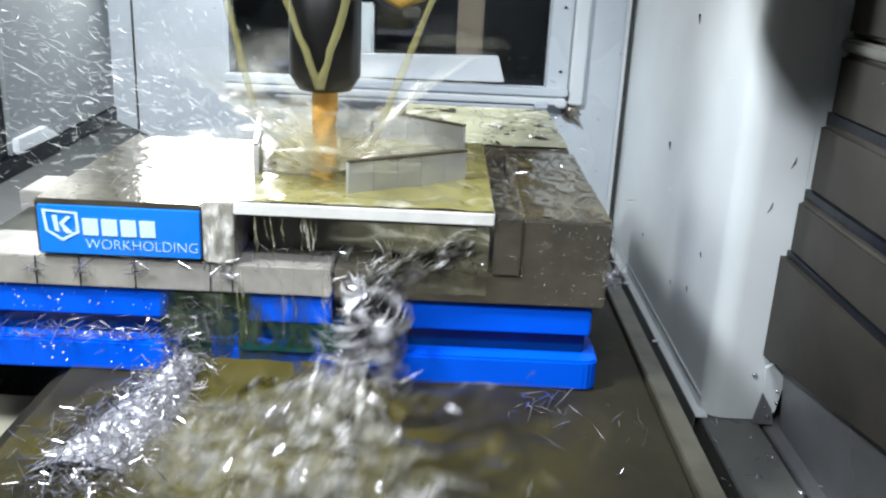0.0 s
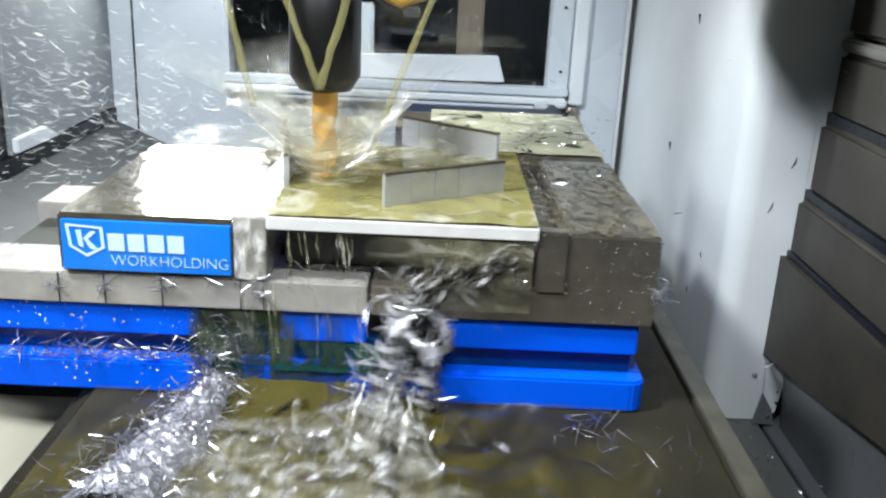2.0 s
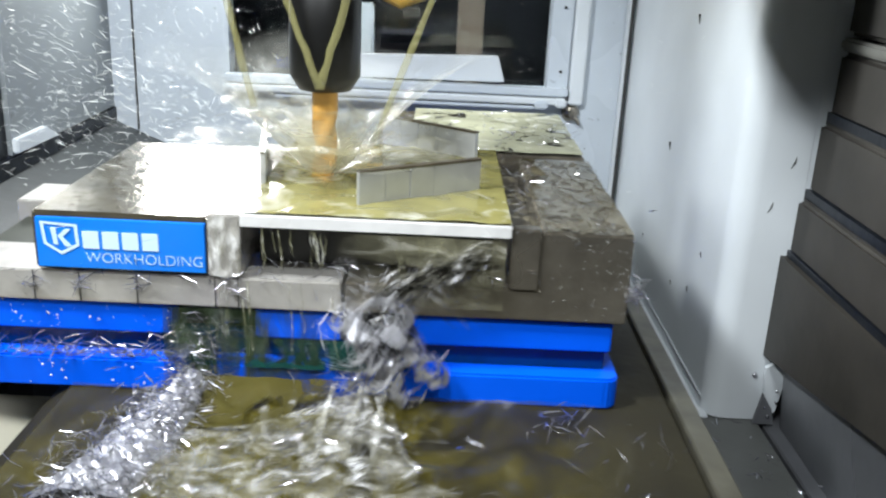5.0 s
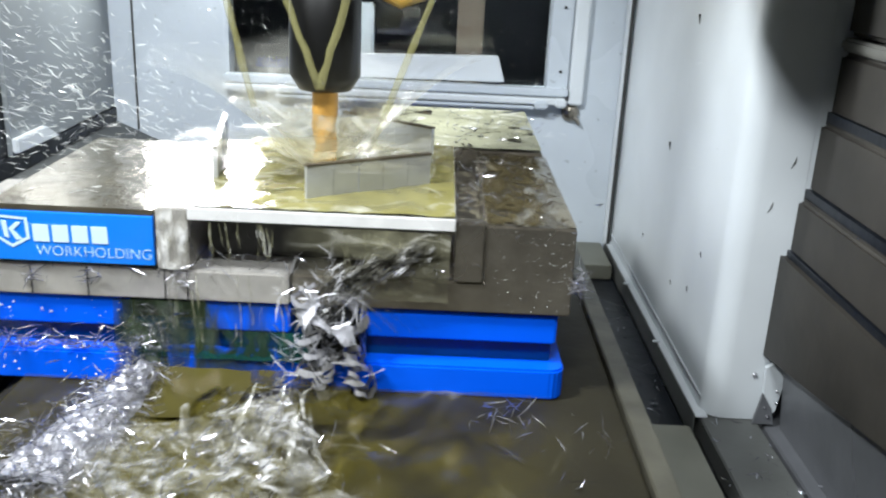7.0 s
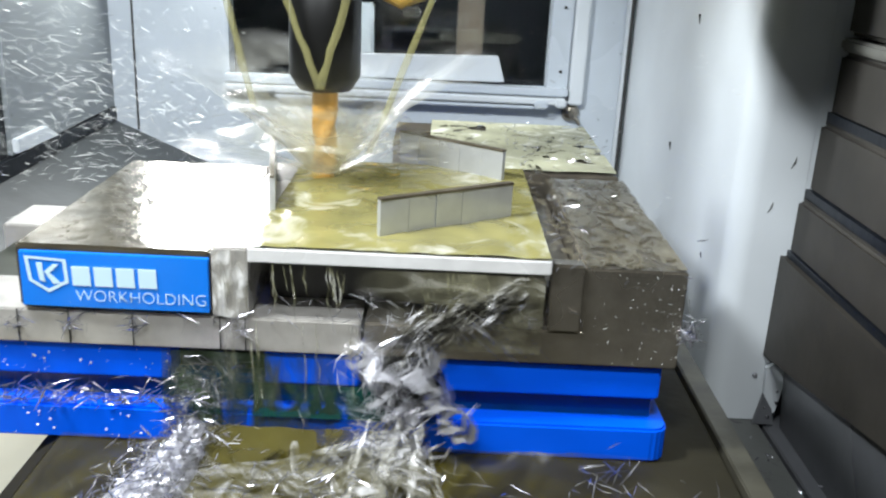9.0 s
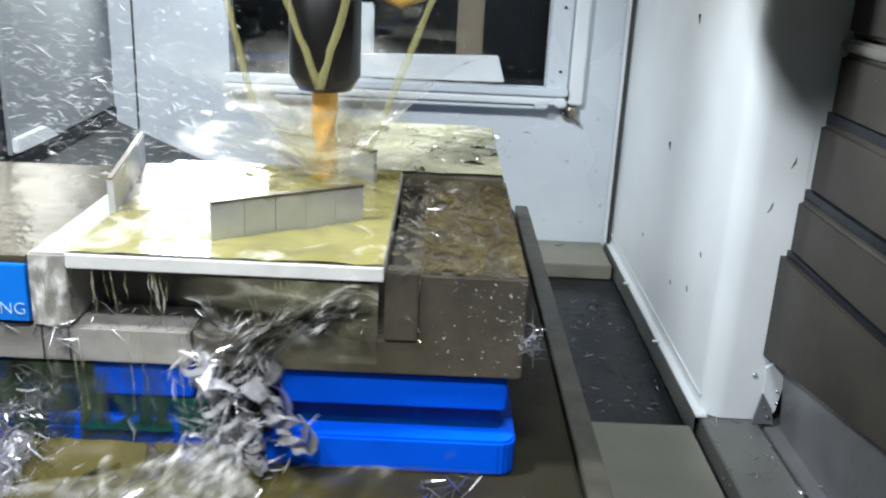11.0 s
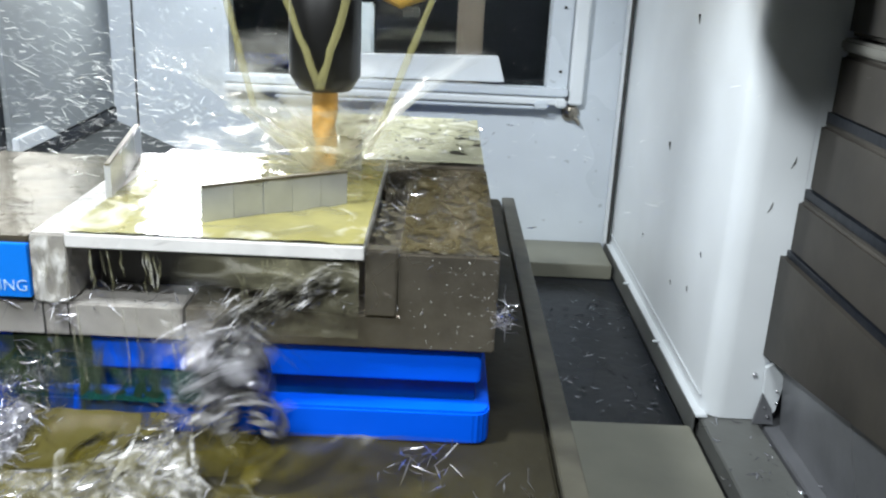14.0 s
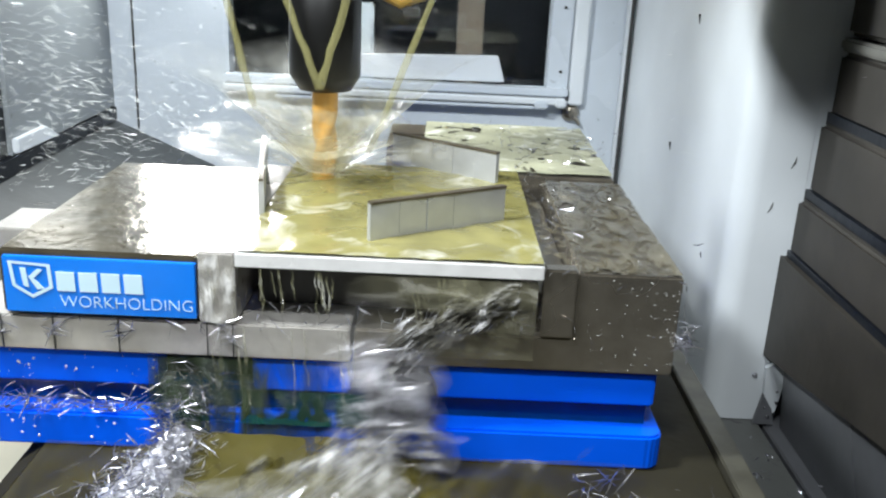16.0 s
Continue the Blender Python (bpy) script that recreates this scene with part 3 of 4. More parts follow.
facet_wall((0.0985, 0.172), (0.1180, 0.060), 6, 0.1100, 0.1300, -0.0035, 4)
MOVING.append(work)
pool = tagged(part("coolant_pool", wave_sheet(0.1158, 0.2655, -0.0024, 0.184, 0.1118, 70, 80, 0.0008, 7), YELLOW_COOLANT, smooth=True), "yellow coolant pooling on the aluminium plate", "coolant", kind="stuff")
MOVING.append(pool)

jaw_film = tagged(part("jaw_film", wave_sheet(0.2840, 0.3345, 0.0010, 0.1790, 0.1078, 26, 60, 0.0006, 12), JAW_FILM, smooth=True), "brownish film of coolant on the fixed jaw", "coolant", kind="stuff")
rear_foam = tagged(part("rear_foam", wave_sheet(0.200, 0.3340, 0.200, 0.371, 0.1078, 50, 60, 0.0008, 15), REAR_FOAM, smooth=True), "pale foamy coolant on the rear vise", "coolant", kind="stuff")
MOVING += [jaw_film, rear_foam]

# ---- chips ----
def needle(bm, p, d, length, width, r, bow=0.2):
    """A bent sliver of metal."""
    d = Vector(d).normalized()
    side = d.cross(Vector((r.uniform(-1, 1), r.uniform(-1, 1), r.uniform(-1, 1)))).normalized()
    up = d.cross(side)
    bend = up * length * r.uniform(-bow, bow)
    rows = []
    for k, w in ((-0.5, 0.35), (0.0, 1.0), (0.5, 0.25)):
        c = Vector(p) + d * length * k + bend * (1 - 4 * k * k)
        rows.append([bm.verts.new(c + side * width * w * 0.5), bm.verts.new(c - side * width * w * 0.5), bm.verts.new(c + up * width * w * 0.3)])
    for a, b in zip(rows, rows[1:]):
        for i in range(3):
            bm.faces.new((a[i], a[(i + 1) % 3], b[(i + 1) % 3], b[i]))


def chip_heap(name, spots, seed, label):
    """spots: centre, spreads, how many, mean length, slope of the slivers."""
    r = random.Random(seed)
    bm = bmesh.new()
    for (cx, cy, cz), (sx, sy, sz), count, mean in spots:
        for i in range(count):
            p = (cx + r.gauss(0, sx), cy + r.gauss(0, sy), cz + abs(r.gauss(0, sz)))
            needle(bm, p, (r.gauss(0, 1), r.gauss(0, 1), r.gauss(0, 0.45)), mean * r.uniform(0.4, 1.6), r.uniform(0.0004, 0.0011), r)
    ob = tagged(part(name, bm, CHIP), label, "metal chips", kind="stuff")
    MOVING.append(ob)
    return ob


heap = [((0.090 - 0.026 * k / 11, -0.006 - 0.130 * k / 11, 0.003), (0.0075 + 0.0008 * k, 0.007, 0.011 - 0.0003 * k), 170, 0.0085) for k in range(12)]
heap += [((0.090, -0.001, 0.014), (0.010, 0.004, 0.010), 90, 0.010), ((0.300, -0.035, 0.003), (0.012, 0.018, 0.002), 45, 0.012), ((0.345, -0.06, 0.003), (0.012, 0.03, 0.002), 16, 0.012)]
mound = bmesh.new()
rows_ = []
for k in range(25):
    q = k / 24
    cu, cv, half = 0.091 - 0.029 * q, 0.002 - 0.122 * q, 0.013 + 0.012 * q
    rows_.append([mound.verts.new((cu + half * s / 5, cv, 0.002 + 0.013 * (1 - 0.3 * q) * max(0, 1 - (s / 5) ** 2) * (1 + 0.8 * noise.noise((s * 0.9, k * 0.7, 5))))) for s in range(-5, 6)])
for a, b in zip(rows_, rows_[1:]):
    for i in range(10):
        mound.faces.new((a[i], a[i + 1], b[i + 1], b[i]))
MOVING.append(tagged(part("chip_mound", mound, CHIP_MUSH), "grey wet mound of fine chips under the slivers", "metal chips", kind="stuff"))
chip_heap("chip_heap", heap, 11, "heap of bright aluminium slivers on the wet table")
chip_heap("chip_ridge", [((0.018, -0.002, 0.0215), (0.022, 0.003, 0.004), 130, 0.011), ((0.055, 0.0, 0.0215), (0.018, 0.003, 0.002), 60, 0.008), ((0.09, -0.002, 0.022), (0.012, 0.004, 0.012), 90, 0.012), ((-0.04, -0.002, 0.0215), (0.02, 0.003, 0.004), 60, 0.012)], 12, "aluminium slivers caught on the vise flange")
chip_heap("joint_chips", [((u0, -0.0022, 0.0625), (0.0022, 0.0012, 0.0055), 12, 0.0125) for u0 in (-0.0035, 0.0225, 0.055, 0.1125)], 16, "bright slivers wedged into the joints of the rail")
chip_heap("chip_tuft", [((0.3385, -0.001, 0.068), (0.0018, 0.002, 0.007), 60, 0.012)], 13, "small tuft of slivers stuck to the jaw corner")
chip_heap("chip_scatter", [((0.270, 0.09, 0.1085), (0.012, 0.055, 0.001), 90, 0.006), ((0.03, 0.0, 0.064), (0.03, 0.002, 0.006), 20, 0.014), ((0.31, 0.09, 0.1070), (0.015, 0.05, 0.0006), 40, 0.004), ((0.29, 0.29, 0.1060), (0.03, 0.04, 0.003), 140, 0.007), ((0.09, 0.0, 0.07), (0.02, 0.002, 0.002), 16, 0.012), ((0.20, 0.0, 0.076), (0.035, 0.006, 0.006), 70, 0.008)], 14, "aluminium slivers strewn over jaws and rail")
static = random.Random(21)
bm = bmesh.new()
for i in range(60):
    needle(bm, (static.uniform(0.215, 0.27), static.uniform(0.40, 0.66), LEDGE + 0.001), (static.gauss(0, 1), static.gauss(0, 1), 0.1), static.uniform(0.003, 0.010), 0.0010, static)
for i in range(60):
    needle(bm, (0.287 + abs(static.gauss(0, 0.01)), static.uniform(0.45, 0.70), LEDGE + 0.0005), (static.gauss(0, 1), static.gauss(0, 1), 0.1), static.uniform(0.002, 0.007), 0.0010, static)
for i in range(110):
    needle(bm, (static.uniform(0.10, 0.21), static.uniform(0.655, 0.95), -0.1170), (static.gauss(0, 1), static.gauss(0, 1), 0.1), static.uniform(0.003, 0.011), static.uniform(0.0006, 0.0014), static)
for x, y in ((0.241, 0.572), (0.243, 0.571), (0.239, 0.575), (0.289, 0.635), (0.288, 0.608), (0.2865, 0.602), (0.287, 0.561), (0.289, 0.555), (0.266, 0.617), (0.267, 0.557), (0.250, 0.652), (0.234, 0.652)):
    needle(bm, (x, y, LEDGE + 0.001), (static.gauss(0, 0.6), static.gauss(0, 1), 0.12), static.uniform(0.008, 0.014), 0.0016, static, 0.15)
tagged(part("chip_litter", bm, CHIP), "stray aluminium slivers on the ledge and way cover", "metal chips", kind="stuff")

# curled ribbons whirling at the screw hub
nest_rnd = random.Random(31)
nest = bmesh.new()
for k, (cu, z0, z1, lean, rad) in enumerate(((0.184, 0.070, 0.010, 0.005, 0.0062), (0.206, 0.046, 0.004, 0.008, 0.0050), (0.196, 0.030, 0.004, -0.006, 0.0044))):
    turns, last = 6 + k, None
    for s in range(turns * 14 + 1):
        q = s / (turns * 14)
        a = s * math.pi / 7
        r_ = rad * (0.75 + 0.55 * noise.noise((q * 7, k, 1)) + 0.25 * math.sin(math.pi * q))
        wob = 0.0065 * noise.noise((q * 6, k, 9))
        c = Vector((cu + lean * q + wob, -0.014 - 0.004 * q, z0 + (z1 - z0) * q + 0.0045 * noise.noise((a * 0.45, k, 4)) + 0.0022 * math.cos(a + 2 * k)))
        w = 0.0015 + 0.0016 * noise.noise((a * 0.9, k, 2))
        now = (nest.verts.new(c + Vector((r_ * math.cos(a), r_ * math.sin(a), w))), nest.verts.new(c + Vector((1.12 * r_ * math.cos(a), 1.12 * r_ * math.sin(a), -w))))
        if last:
            nest.faces.new((last[0], last[1], now[1], now[0]))
        last = now
for k in range(12):
    down = k / 11
    cu, cv, cz = 0.184 + 0.022 * (k % 2) + 0.004 * down + nest_rnd.gauss(0, 0.003), -0.013 + nest_rnd.gauss(0, 0.004), 0.062 - 0.056 * down + nest_rnd.gauss(0, 0.003)
    rad, width, sweep = nest_rnd.uniform(0.0045, 0.0085), nest_rnd.uniform(0.007, 0.012), nest_rnd.uniform(2.2, 4.0)
    turn = Euler((nest_rnd.gauss(0, 0.6), nest_rnd.gauss(0.3, 0.6), nest_rnd.uniform(0, 6))).to_matrix()
    last = None
    steps = int(sweep * 16)
    for s in range(steps + 1):
        q = s / steps
        a = sweep * q
        r_ = rad * (1 + 0.5 * q + 0.05 * (-1) ** s + 0.10 * noise.noise((a * 2, k, 3)))
        w = width * (0.35 + 0.65 * math.sin(math.pi * min(1, q + 0.12))) * (1 + 0.25 * noise.noise((a * 3, k, 7)))
        now = [nest.verts.new(Vector((cu, cv, cz)) + turn @ Vector(((r_ + 0.0008 * e * e) * math.cos(a), (r_ + 0.0008 * e * e) * math.sin(a), 0.5 * w * e + 0.006 * q))) for e in (-1, 0, 1)]
        if last:
            for i in (0, 1):
                nest.faces.new((last[i], last[i + 1], now[i + 1], now[i]))
        last = now
for k in range(190):
    needle(nest, (0.190 + nest_rnd.gauss(0, 0.012), -0.012 + nest_rnd.gauss(0, 0.006), 0.034 + nest_rnd.gauss(0, 0.02)), (nest_rnd.gauss(0, 1), nest_rnd.gauss(0, 0.5), nest_rnd.gauss(0, 1)), 0.014, 0.0012, nest_rnd)
nest_ob = tagged(part("chip_nest", nest, CHIP_PALE), "tangle of curled bright chip ribbons thrashing in the coolant", "metal chips", kind="stuff")


# ---- coolant that runs and flies ----
def ribbon(bm, points, width, r):
    last = None
    for k, p in enumerate(points):
        p = Vector(p)
        d = (Vector(points[min(k + 1, len(points) - 1)]) - Vector(points[max(k - 1, 0)])).normalized()
        side = d.cross(Vector((0, 0.4, 1))).normalized()
        w = width * (0.25 + 0.75 * math.sin(math.pi * (k + 0.6) / (len(points) + 0.2)))
        now = (bm.verts.new(p - side * w), bm.verts.new(p + Vector((0, -0.3, 0.8)) * w * 0.5), bm.verts.new(p + side * w))
        if last:
            for i in (0, 1):
                bm.faces.new((last[i], last[i + 1], now[i + 1], now[i]))
        last = now


run = random.Random(41)
bm = bmesh.new()
FAN = 40
fan = []
for i in range(FAN + 1):
    row = []
    for j in range(31):
        a = -2.85 + (1.75 + 0.45 * noise.noise((j * 0.35, 0.5, 3))) * i / FAN
        d = 0.004 + 0.165 * (j / 30) * (1 + 0.25 * noise.noise((a * 3, 2.0, 5.0)))
        lump = noise.noise((math.cos(a) * d * 90, math.sin(a) * d * 60, 1.3)) + 0.6 * noise.noise((math.cos(a) * d * 210, math.sin(a) * d * 150, 4.1))
        hump = 0.018 * max(0, 1 - d / 0.06) + 0.0050 * math.exp(-((d - 0.075) / 0.04) ** 2)
        row.append(bm.verts.new((0.194 + math.cos(a) * d, -0.008 + math.sin(a) * d, 0.0050 + hump + 0.0030 * lump * min(1, (FAN - i) / 6, i / 6))))
    fan.append(row)
for p_, q_ in zip(fan, fan[1:]):
    for j in range(30):
        bm.faces.new((p_[j], q_[j], q_[j + 1], p_[j + 1]))
for k in range(70):
    a = max(-2.85, min(-1.15, run.gauss(-1.95, 0.45)))
    u0, z0 = 0.194 + run.gauss(0, 0.012), run.uniform(0.006, 0.040)
    start, reach = run.uniform(0, 0.11), run.uniform(0.008, 0.035)
    curl = run.gauss(0, 0.5)
    pts = []
    for s in range(6):
        q = s / 5
        d = start + reach * q
        fall = z0 * max(0.0, 1 - (d / 0.045) ** 2)
        pts.append((u0 + math.cos(a + curl * q) * d, -0.008 + math.sin(a + curl * q) * d, 0.0095 + fall + 0.002 * math.sin(q * 9 + k)))
    ribbon(bm, pts, run.uniform(0.0005, 0.0030), run)
for k in range(60):
    u0, z0 = run.uniform(0.185, 0.245), run.uniform(0.076, 0.100)
    l = run.uniform(0.008, 0.03)
    ribbon(bm, [(u0 + l * s / 5, -0.0045 - 0.004 * math.sin(s * 0.6), z0 - l * (0.25 * s / 5 + 0.55 * (s / 5) ** 2)) for s in range(6)], run.uniform(0.0010, 0.0035), run)
shards = bmesh.new()
for k in range(520):
    a, d = run.gauss(-2.0, 0.48), run.uniform(0.004, 0.15)
    lift = 0.010 + abs(run.gauss(0, 0.005)) + 0.030 * max(0, 1 - d / 0.05) * run.random()
    needle(shards, (0.194 + math.cos(a) * d, -0.008 + math.sin(a) * d, lift), (math.cos(a) + run.gauss(0, 0.8), math.sin(a) + run.gauss(0, 0.8), run.gauss(0, 0.4)), run.uniform(0.003, 0.012), run.uniform(0.0004, 0.0011), run)
flung = tagged(part("flung_chips", shards, CHIP), "bright slivers swept along in the foaming coolant", "metal chips", kind="stuff")
runoff = tagged(part("coolant_runoff", bm, FOAM, smooth=True), "foaming coolant pouring off the vise and over the table", "coolant", kind="stuff")
bm = bmesh.new()
for k in range(36):
    u0 = run.choice((run.uniform(0.098, 0.120), run.uniform(0.117, 0.17), run.uniform(0.2, 0.262)))
    top, low = (0.0715, run.uniform(0.02, 0.045)) if u0 < 0.17 and run.random() < 0.6 else (0.103, run.uniform(0.073, 0.09))
    ribbon(bm, [(u0 + run.gauss(0, 0.0007) + 0.0006 * s, -0.0035 - 0.001 * s / 5, top + (low - top) * s / 5) for s in range(6)], run.uniform(0.0003, 0.0009), run)
pour = bmesh.new()
pr = random.Random(47)
for k in range(120):
    far_ = pr.random()
    u0, z0 = 0.256 - 0.052 * far_, 0.094 - 0.022 * far_ + pr.gauss(0, 0.004)
    l, drop_ = pr.uniform(0.008, 0.026), pr.uniform(0.25, 0.6) + 0.5 * far_
    pts = []
    for s in range(7):
        q = s / 6
        pts.append((u0 - l * q, -0.0040 - 0.0050 * q - 0.0015 * math.sin(s + k), max(0.048, z0 - l * drop_ * (0.15 * q + 0.85 * q * q))))
    ribbon(pour, pts, pr.uniform(0.0008, 0.0055), pr)
for k in range(70):
    q = pr.random()
    needle(pour, (0.248 - 0.055 * q + pr.gauss(0, 0.006), -0.008 - 0.004 * q, 0.090 - 0.038 * q * q + pr.gauss(0, 0.004)), (-1, -0.15, -0.4 - 0.9 * q + pr.gauss(0, 0.3)), pr.uniform(0.004, 0.014), 0.0009, pr)
MOVING.append(tagged(part("rail_pour", pour, POUR, smooth=True), "white streaks of coolant and slivers pouring over the rail", "coolant", kind="stuff"))
drips = tagged(part("coolant_drips", bm, DRIP, smooth=True), "strings of coolant dripping off plate and rail", "coolant", kind="stuff")
MOVING.append(drips)

bm = bmesh.new()
grid = [[bm.verts.new((u, -0.0028 - 0.0035 * (1 - q) - 0.0012 * noise.noise((u * 150, q * 3, 9)), 0.006 + 0.0475 * q)) for q in [j / 8 for j in range(9)]] for u in [0.070 + 0.0030 * i for i in range(36)]]
for i in range(35):
    for j in range(8):
        bm.faces.new((grid[i][j], grid[i + 1][j], grid[i + 1][j + 1], grid[i][j + 1]))
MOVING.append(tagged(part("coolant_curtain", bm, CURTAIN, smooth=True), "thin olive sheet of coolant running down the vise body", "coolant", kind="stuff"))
bm = bmesh.new()
grid = [[bm.verts.new((u, -0.0064 + 0.0070 * q - 0.0010 * noise.noise((u * 120, q * 3, 4)), 0.0195 + 0.0155 * q)) for q in [j / 6 for j in range(7)]] for u in [0.076 + 0.0035 * i for i in range(40)]]
for i in range(39):
    for j in range(6):
        bm.faces.new((grid[i][j], grid[i + 1][j], grid[i + 1][j + 1], grid[i][j + 1]))
MOVING.append(tagged(part("groove_film", bm, GROOVE_FILM, smooth=True), "teal sheet of coolant over the vise groove, groove shade in its colour", "coolant", kind="stuff"))
bm = bmesh.new()
grid = [[bm.verts.new((u, -0.0060 - 0.045 * q, 0.0050 + (0.0085 + 0.003 * noise.noise((u * 45, 1.0, 8))) * (1 - q) ** 1.6 + 0.0012 * noise.noise((u * 90, q * 4, 2)) * q)) for q in [j / 12 for j in range(13)]] for u in [0.070 + 0.0035 * i for i in range(41)]]
for i in range(40):
    for j in range(12):
        bm.faces.new((grid[i][j], grid[i + 1][j], grid[i + 1][j + 1], grid[i][j + 1]))
MOVING.append(tagged(part("coolant_apron", bm, OLIVE_FLOW, smooth=True), "olive coolant spilling over the vise flange onto the table", "coolant", kind="stuff"))
bm = bmesh.new()
grid = [[bm.verts.new((u, -0.0030 - 0.0012 * noise.noise((u * 120, z * 200, 3)), z)) for z in [0.0600 + 0.0042 * j for j in range(11)]] for u in [0.165 + 0.0034 * i for i in range(30)]]
for i in range(29):
    for j in range(10):
        bm.faces.new((grid[i][j], grid[i + 1][j], grid[i + 1][j + 1], grid[i][j + 1]))
MOVING.append(tagged(part("pouring_veil", bm, VEIL, smooth=True), "murky veil of coolant pouring out under the plate", "coolant", kind="stuff"))
bm = bmesh.new()
grid = [[bm.verts.new((u, -0.0024 - 0.0016 * noise.noise((u * 260, z * 90, 6)), z)) for z in [0.0730 + 0.0024 * j for j in range(16)]] for u in [0.0975 + 0.0011 * i for i in range(17)]]
for i in range(16):
    for j in range(15):
        bm.faces.new((grid[i][j], grid[i + 1][j], grid[i + 1][j + 1], grid[i][j + 1]))
MOVING.append(tagged(part("plate_film", bm, FRONT_FILM, smooth=True), "rippled coolant on the jaw plate with white glints in its colour", "coolant", kind="stuff"))


def beads(bm, p, radius, flat, r):
    """A drop that clings to a face."""
    seg, rings_ = 7, 3
    top = bm.verts.new((p[0] + flat[0] * radius, p[1] + flat[1] * radius, p[2] + flat[2] * radius))
    n = Vector(flat).normalized()
    s = n.orthogonal().normalized()
    t = n.cross(s)
    last = None
    for k in range(1, rings_ + 1):
        q = k / rings_
        h, w = math.cos(q * 1.5), math.sin(q * 1.5)
        now = [bm.verts.new(Vector(p) + Vector(flat) * radius * h + radius * w * (math.cos(2 * math.pi * i / seg) * s + math.sin(2 * math.pi * i / seg) * t)) for i in range(seg)]
        for i in range(seg):
            if last:
                bm.faces.new((last[i], last[(i + 1) % seg], now[(i + 1) % seg], now[i]))
            else:
                bm.faces.new((top, now[i], now[(i + 1) % seg]))
        last = now


bd = random.Random(81)
bm = bmesh.new()
for k in range(60):
    beads(bm, (bd.uniform(-0.06, 0.072), 0.0033, bd.uniform(0.035, 0.052)), bd.choice((0.0002, 0.0003, 0.0004, 0.0007)), (0, -0.6, 0), bd)
for k in range(45):
    beads(bm, (bd.uniform(-0.06, 0.10), -0.0042, bd.uniform(0.002, 0.018)), bd.choice((0.0002, 0.0003, 0.0004, 0.0007)), (0, -0.6, 0), bd)
for k in range(75):
    beads(bm, (0.334 - 0.045 * bd.random() ** 1.6, -0.0001, bd.uniform(0.055, 0.104)), bd.choice((0.0002, 0.0003)), (0, -0.6, 0), bd)
MOVING.append(tagged(part("coolant_beads", bm, SPRAY, smooth=True), "small bright drops clinging to the vise flank", "coolant drops", kind="stuff"))
bm = bmesh.new()
for k in range(330):
    beads(bm, (bd.uniform(0.264, 0.3335), bd.uniform(0.004, 0.178), 0.1067), bd.uniform(0.0006, 0.0034), (0, 0, 0.3), bd)
for k in range(120):
    beads(bm, (bd.uniform(0.004, 0.092), bd.uniform(0.004, 0.176), 0.1067), bd.uniform(0.0005, 0.0016), (0, 0, 0.35), bd)
for k in range(120):
    beads(bm, (bd.uniform(0.20, 0.333), bd.uniform(0.20, 0.37), 0.1050), bd.uniform(0.001, 0.003), (0, 0, 0.4), bd)
MOVING.append(tagged(part("jaw_drops", bm, CLEAR_DROP, smooth=True), "flattened coolant drops standing on the jaw tops", "coolant drops", kind="stuff"))

bm = bmesh.new()
for p, radius in (((0.2604, 0.6565, -0.0591), 0.0022), ((0.2730, 0.6490, -0.0918), 0.0018), ((0.2693, 0.6490, -0.0838), 0.0013), ((0.2790, 0.6505, -0.0800), 0.0016), ((0.2780, 0.6505, -0.0700), 0.0012)):
    beads(bm, p, radius, (0, -0.8, 0), bd)
tagged(part("corner_drops", bm, CHIP, smooth=True), "glinting coolant drops on the torn cover corner", "coolant drops", kind="stuff")

# ---- spindle ----
TX, TY = -0.0735, 0.575
spindle = thing("tool_holder", "black tool holder with an amber end mill running in coolant", "cutting tool")
part("holder", lathe([(0.0135, 0.1655), (0.0165, 0.166), (0.0222, 0.175), (0.0222, 0.232), (0.0205, 0.234), (0.0205, 0.238), (0.0222, 0.240), (0.0222, 0.42)], TX, TY, 40), BLACK, spindle, smooth=True)
part("spindle_nose", lathe([(0.045, 0.4205), (0.055, 0.428), (0.055, 0.46), (0.095, 0.47), (0.095, 0.70)], TX, TY, 40), DARK_IRON, spindle)
flute = bmesh.new()
rings = []
for k in range(41):
    z = 0.1115 + 0.054 * k / 40
    deep = 0.0022 if k < 24 else 0.0022 * max(0, (30 - k) / 6)
    rings.append([flute.verts.new((TX + (0.0082 - deep * (0.5 + 0.5 * math.cos(3 * a - k * 0.28))) * math.cos(a), TY + (0.0082 - deep * (0.5 + 0.5 * math.cos(3 * a - k * 0.28))) * math.sin(a), z)) for a in [2 * math.pi * i / 36 for i in range(36)]])
for a, b in zip(rings, rings[1:]):
    for i in range(36):
        flute.faces.new((a[i], a[(i + 1) % 36], b[(i + 1) % 36], b[i]))
flute.faces.new(rings[0][::-1]), flute.faces.new(rings[-1])
part("end_mill", flute, ORANGE, spindle, "amber fluted end mill", smooth=True)
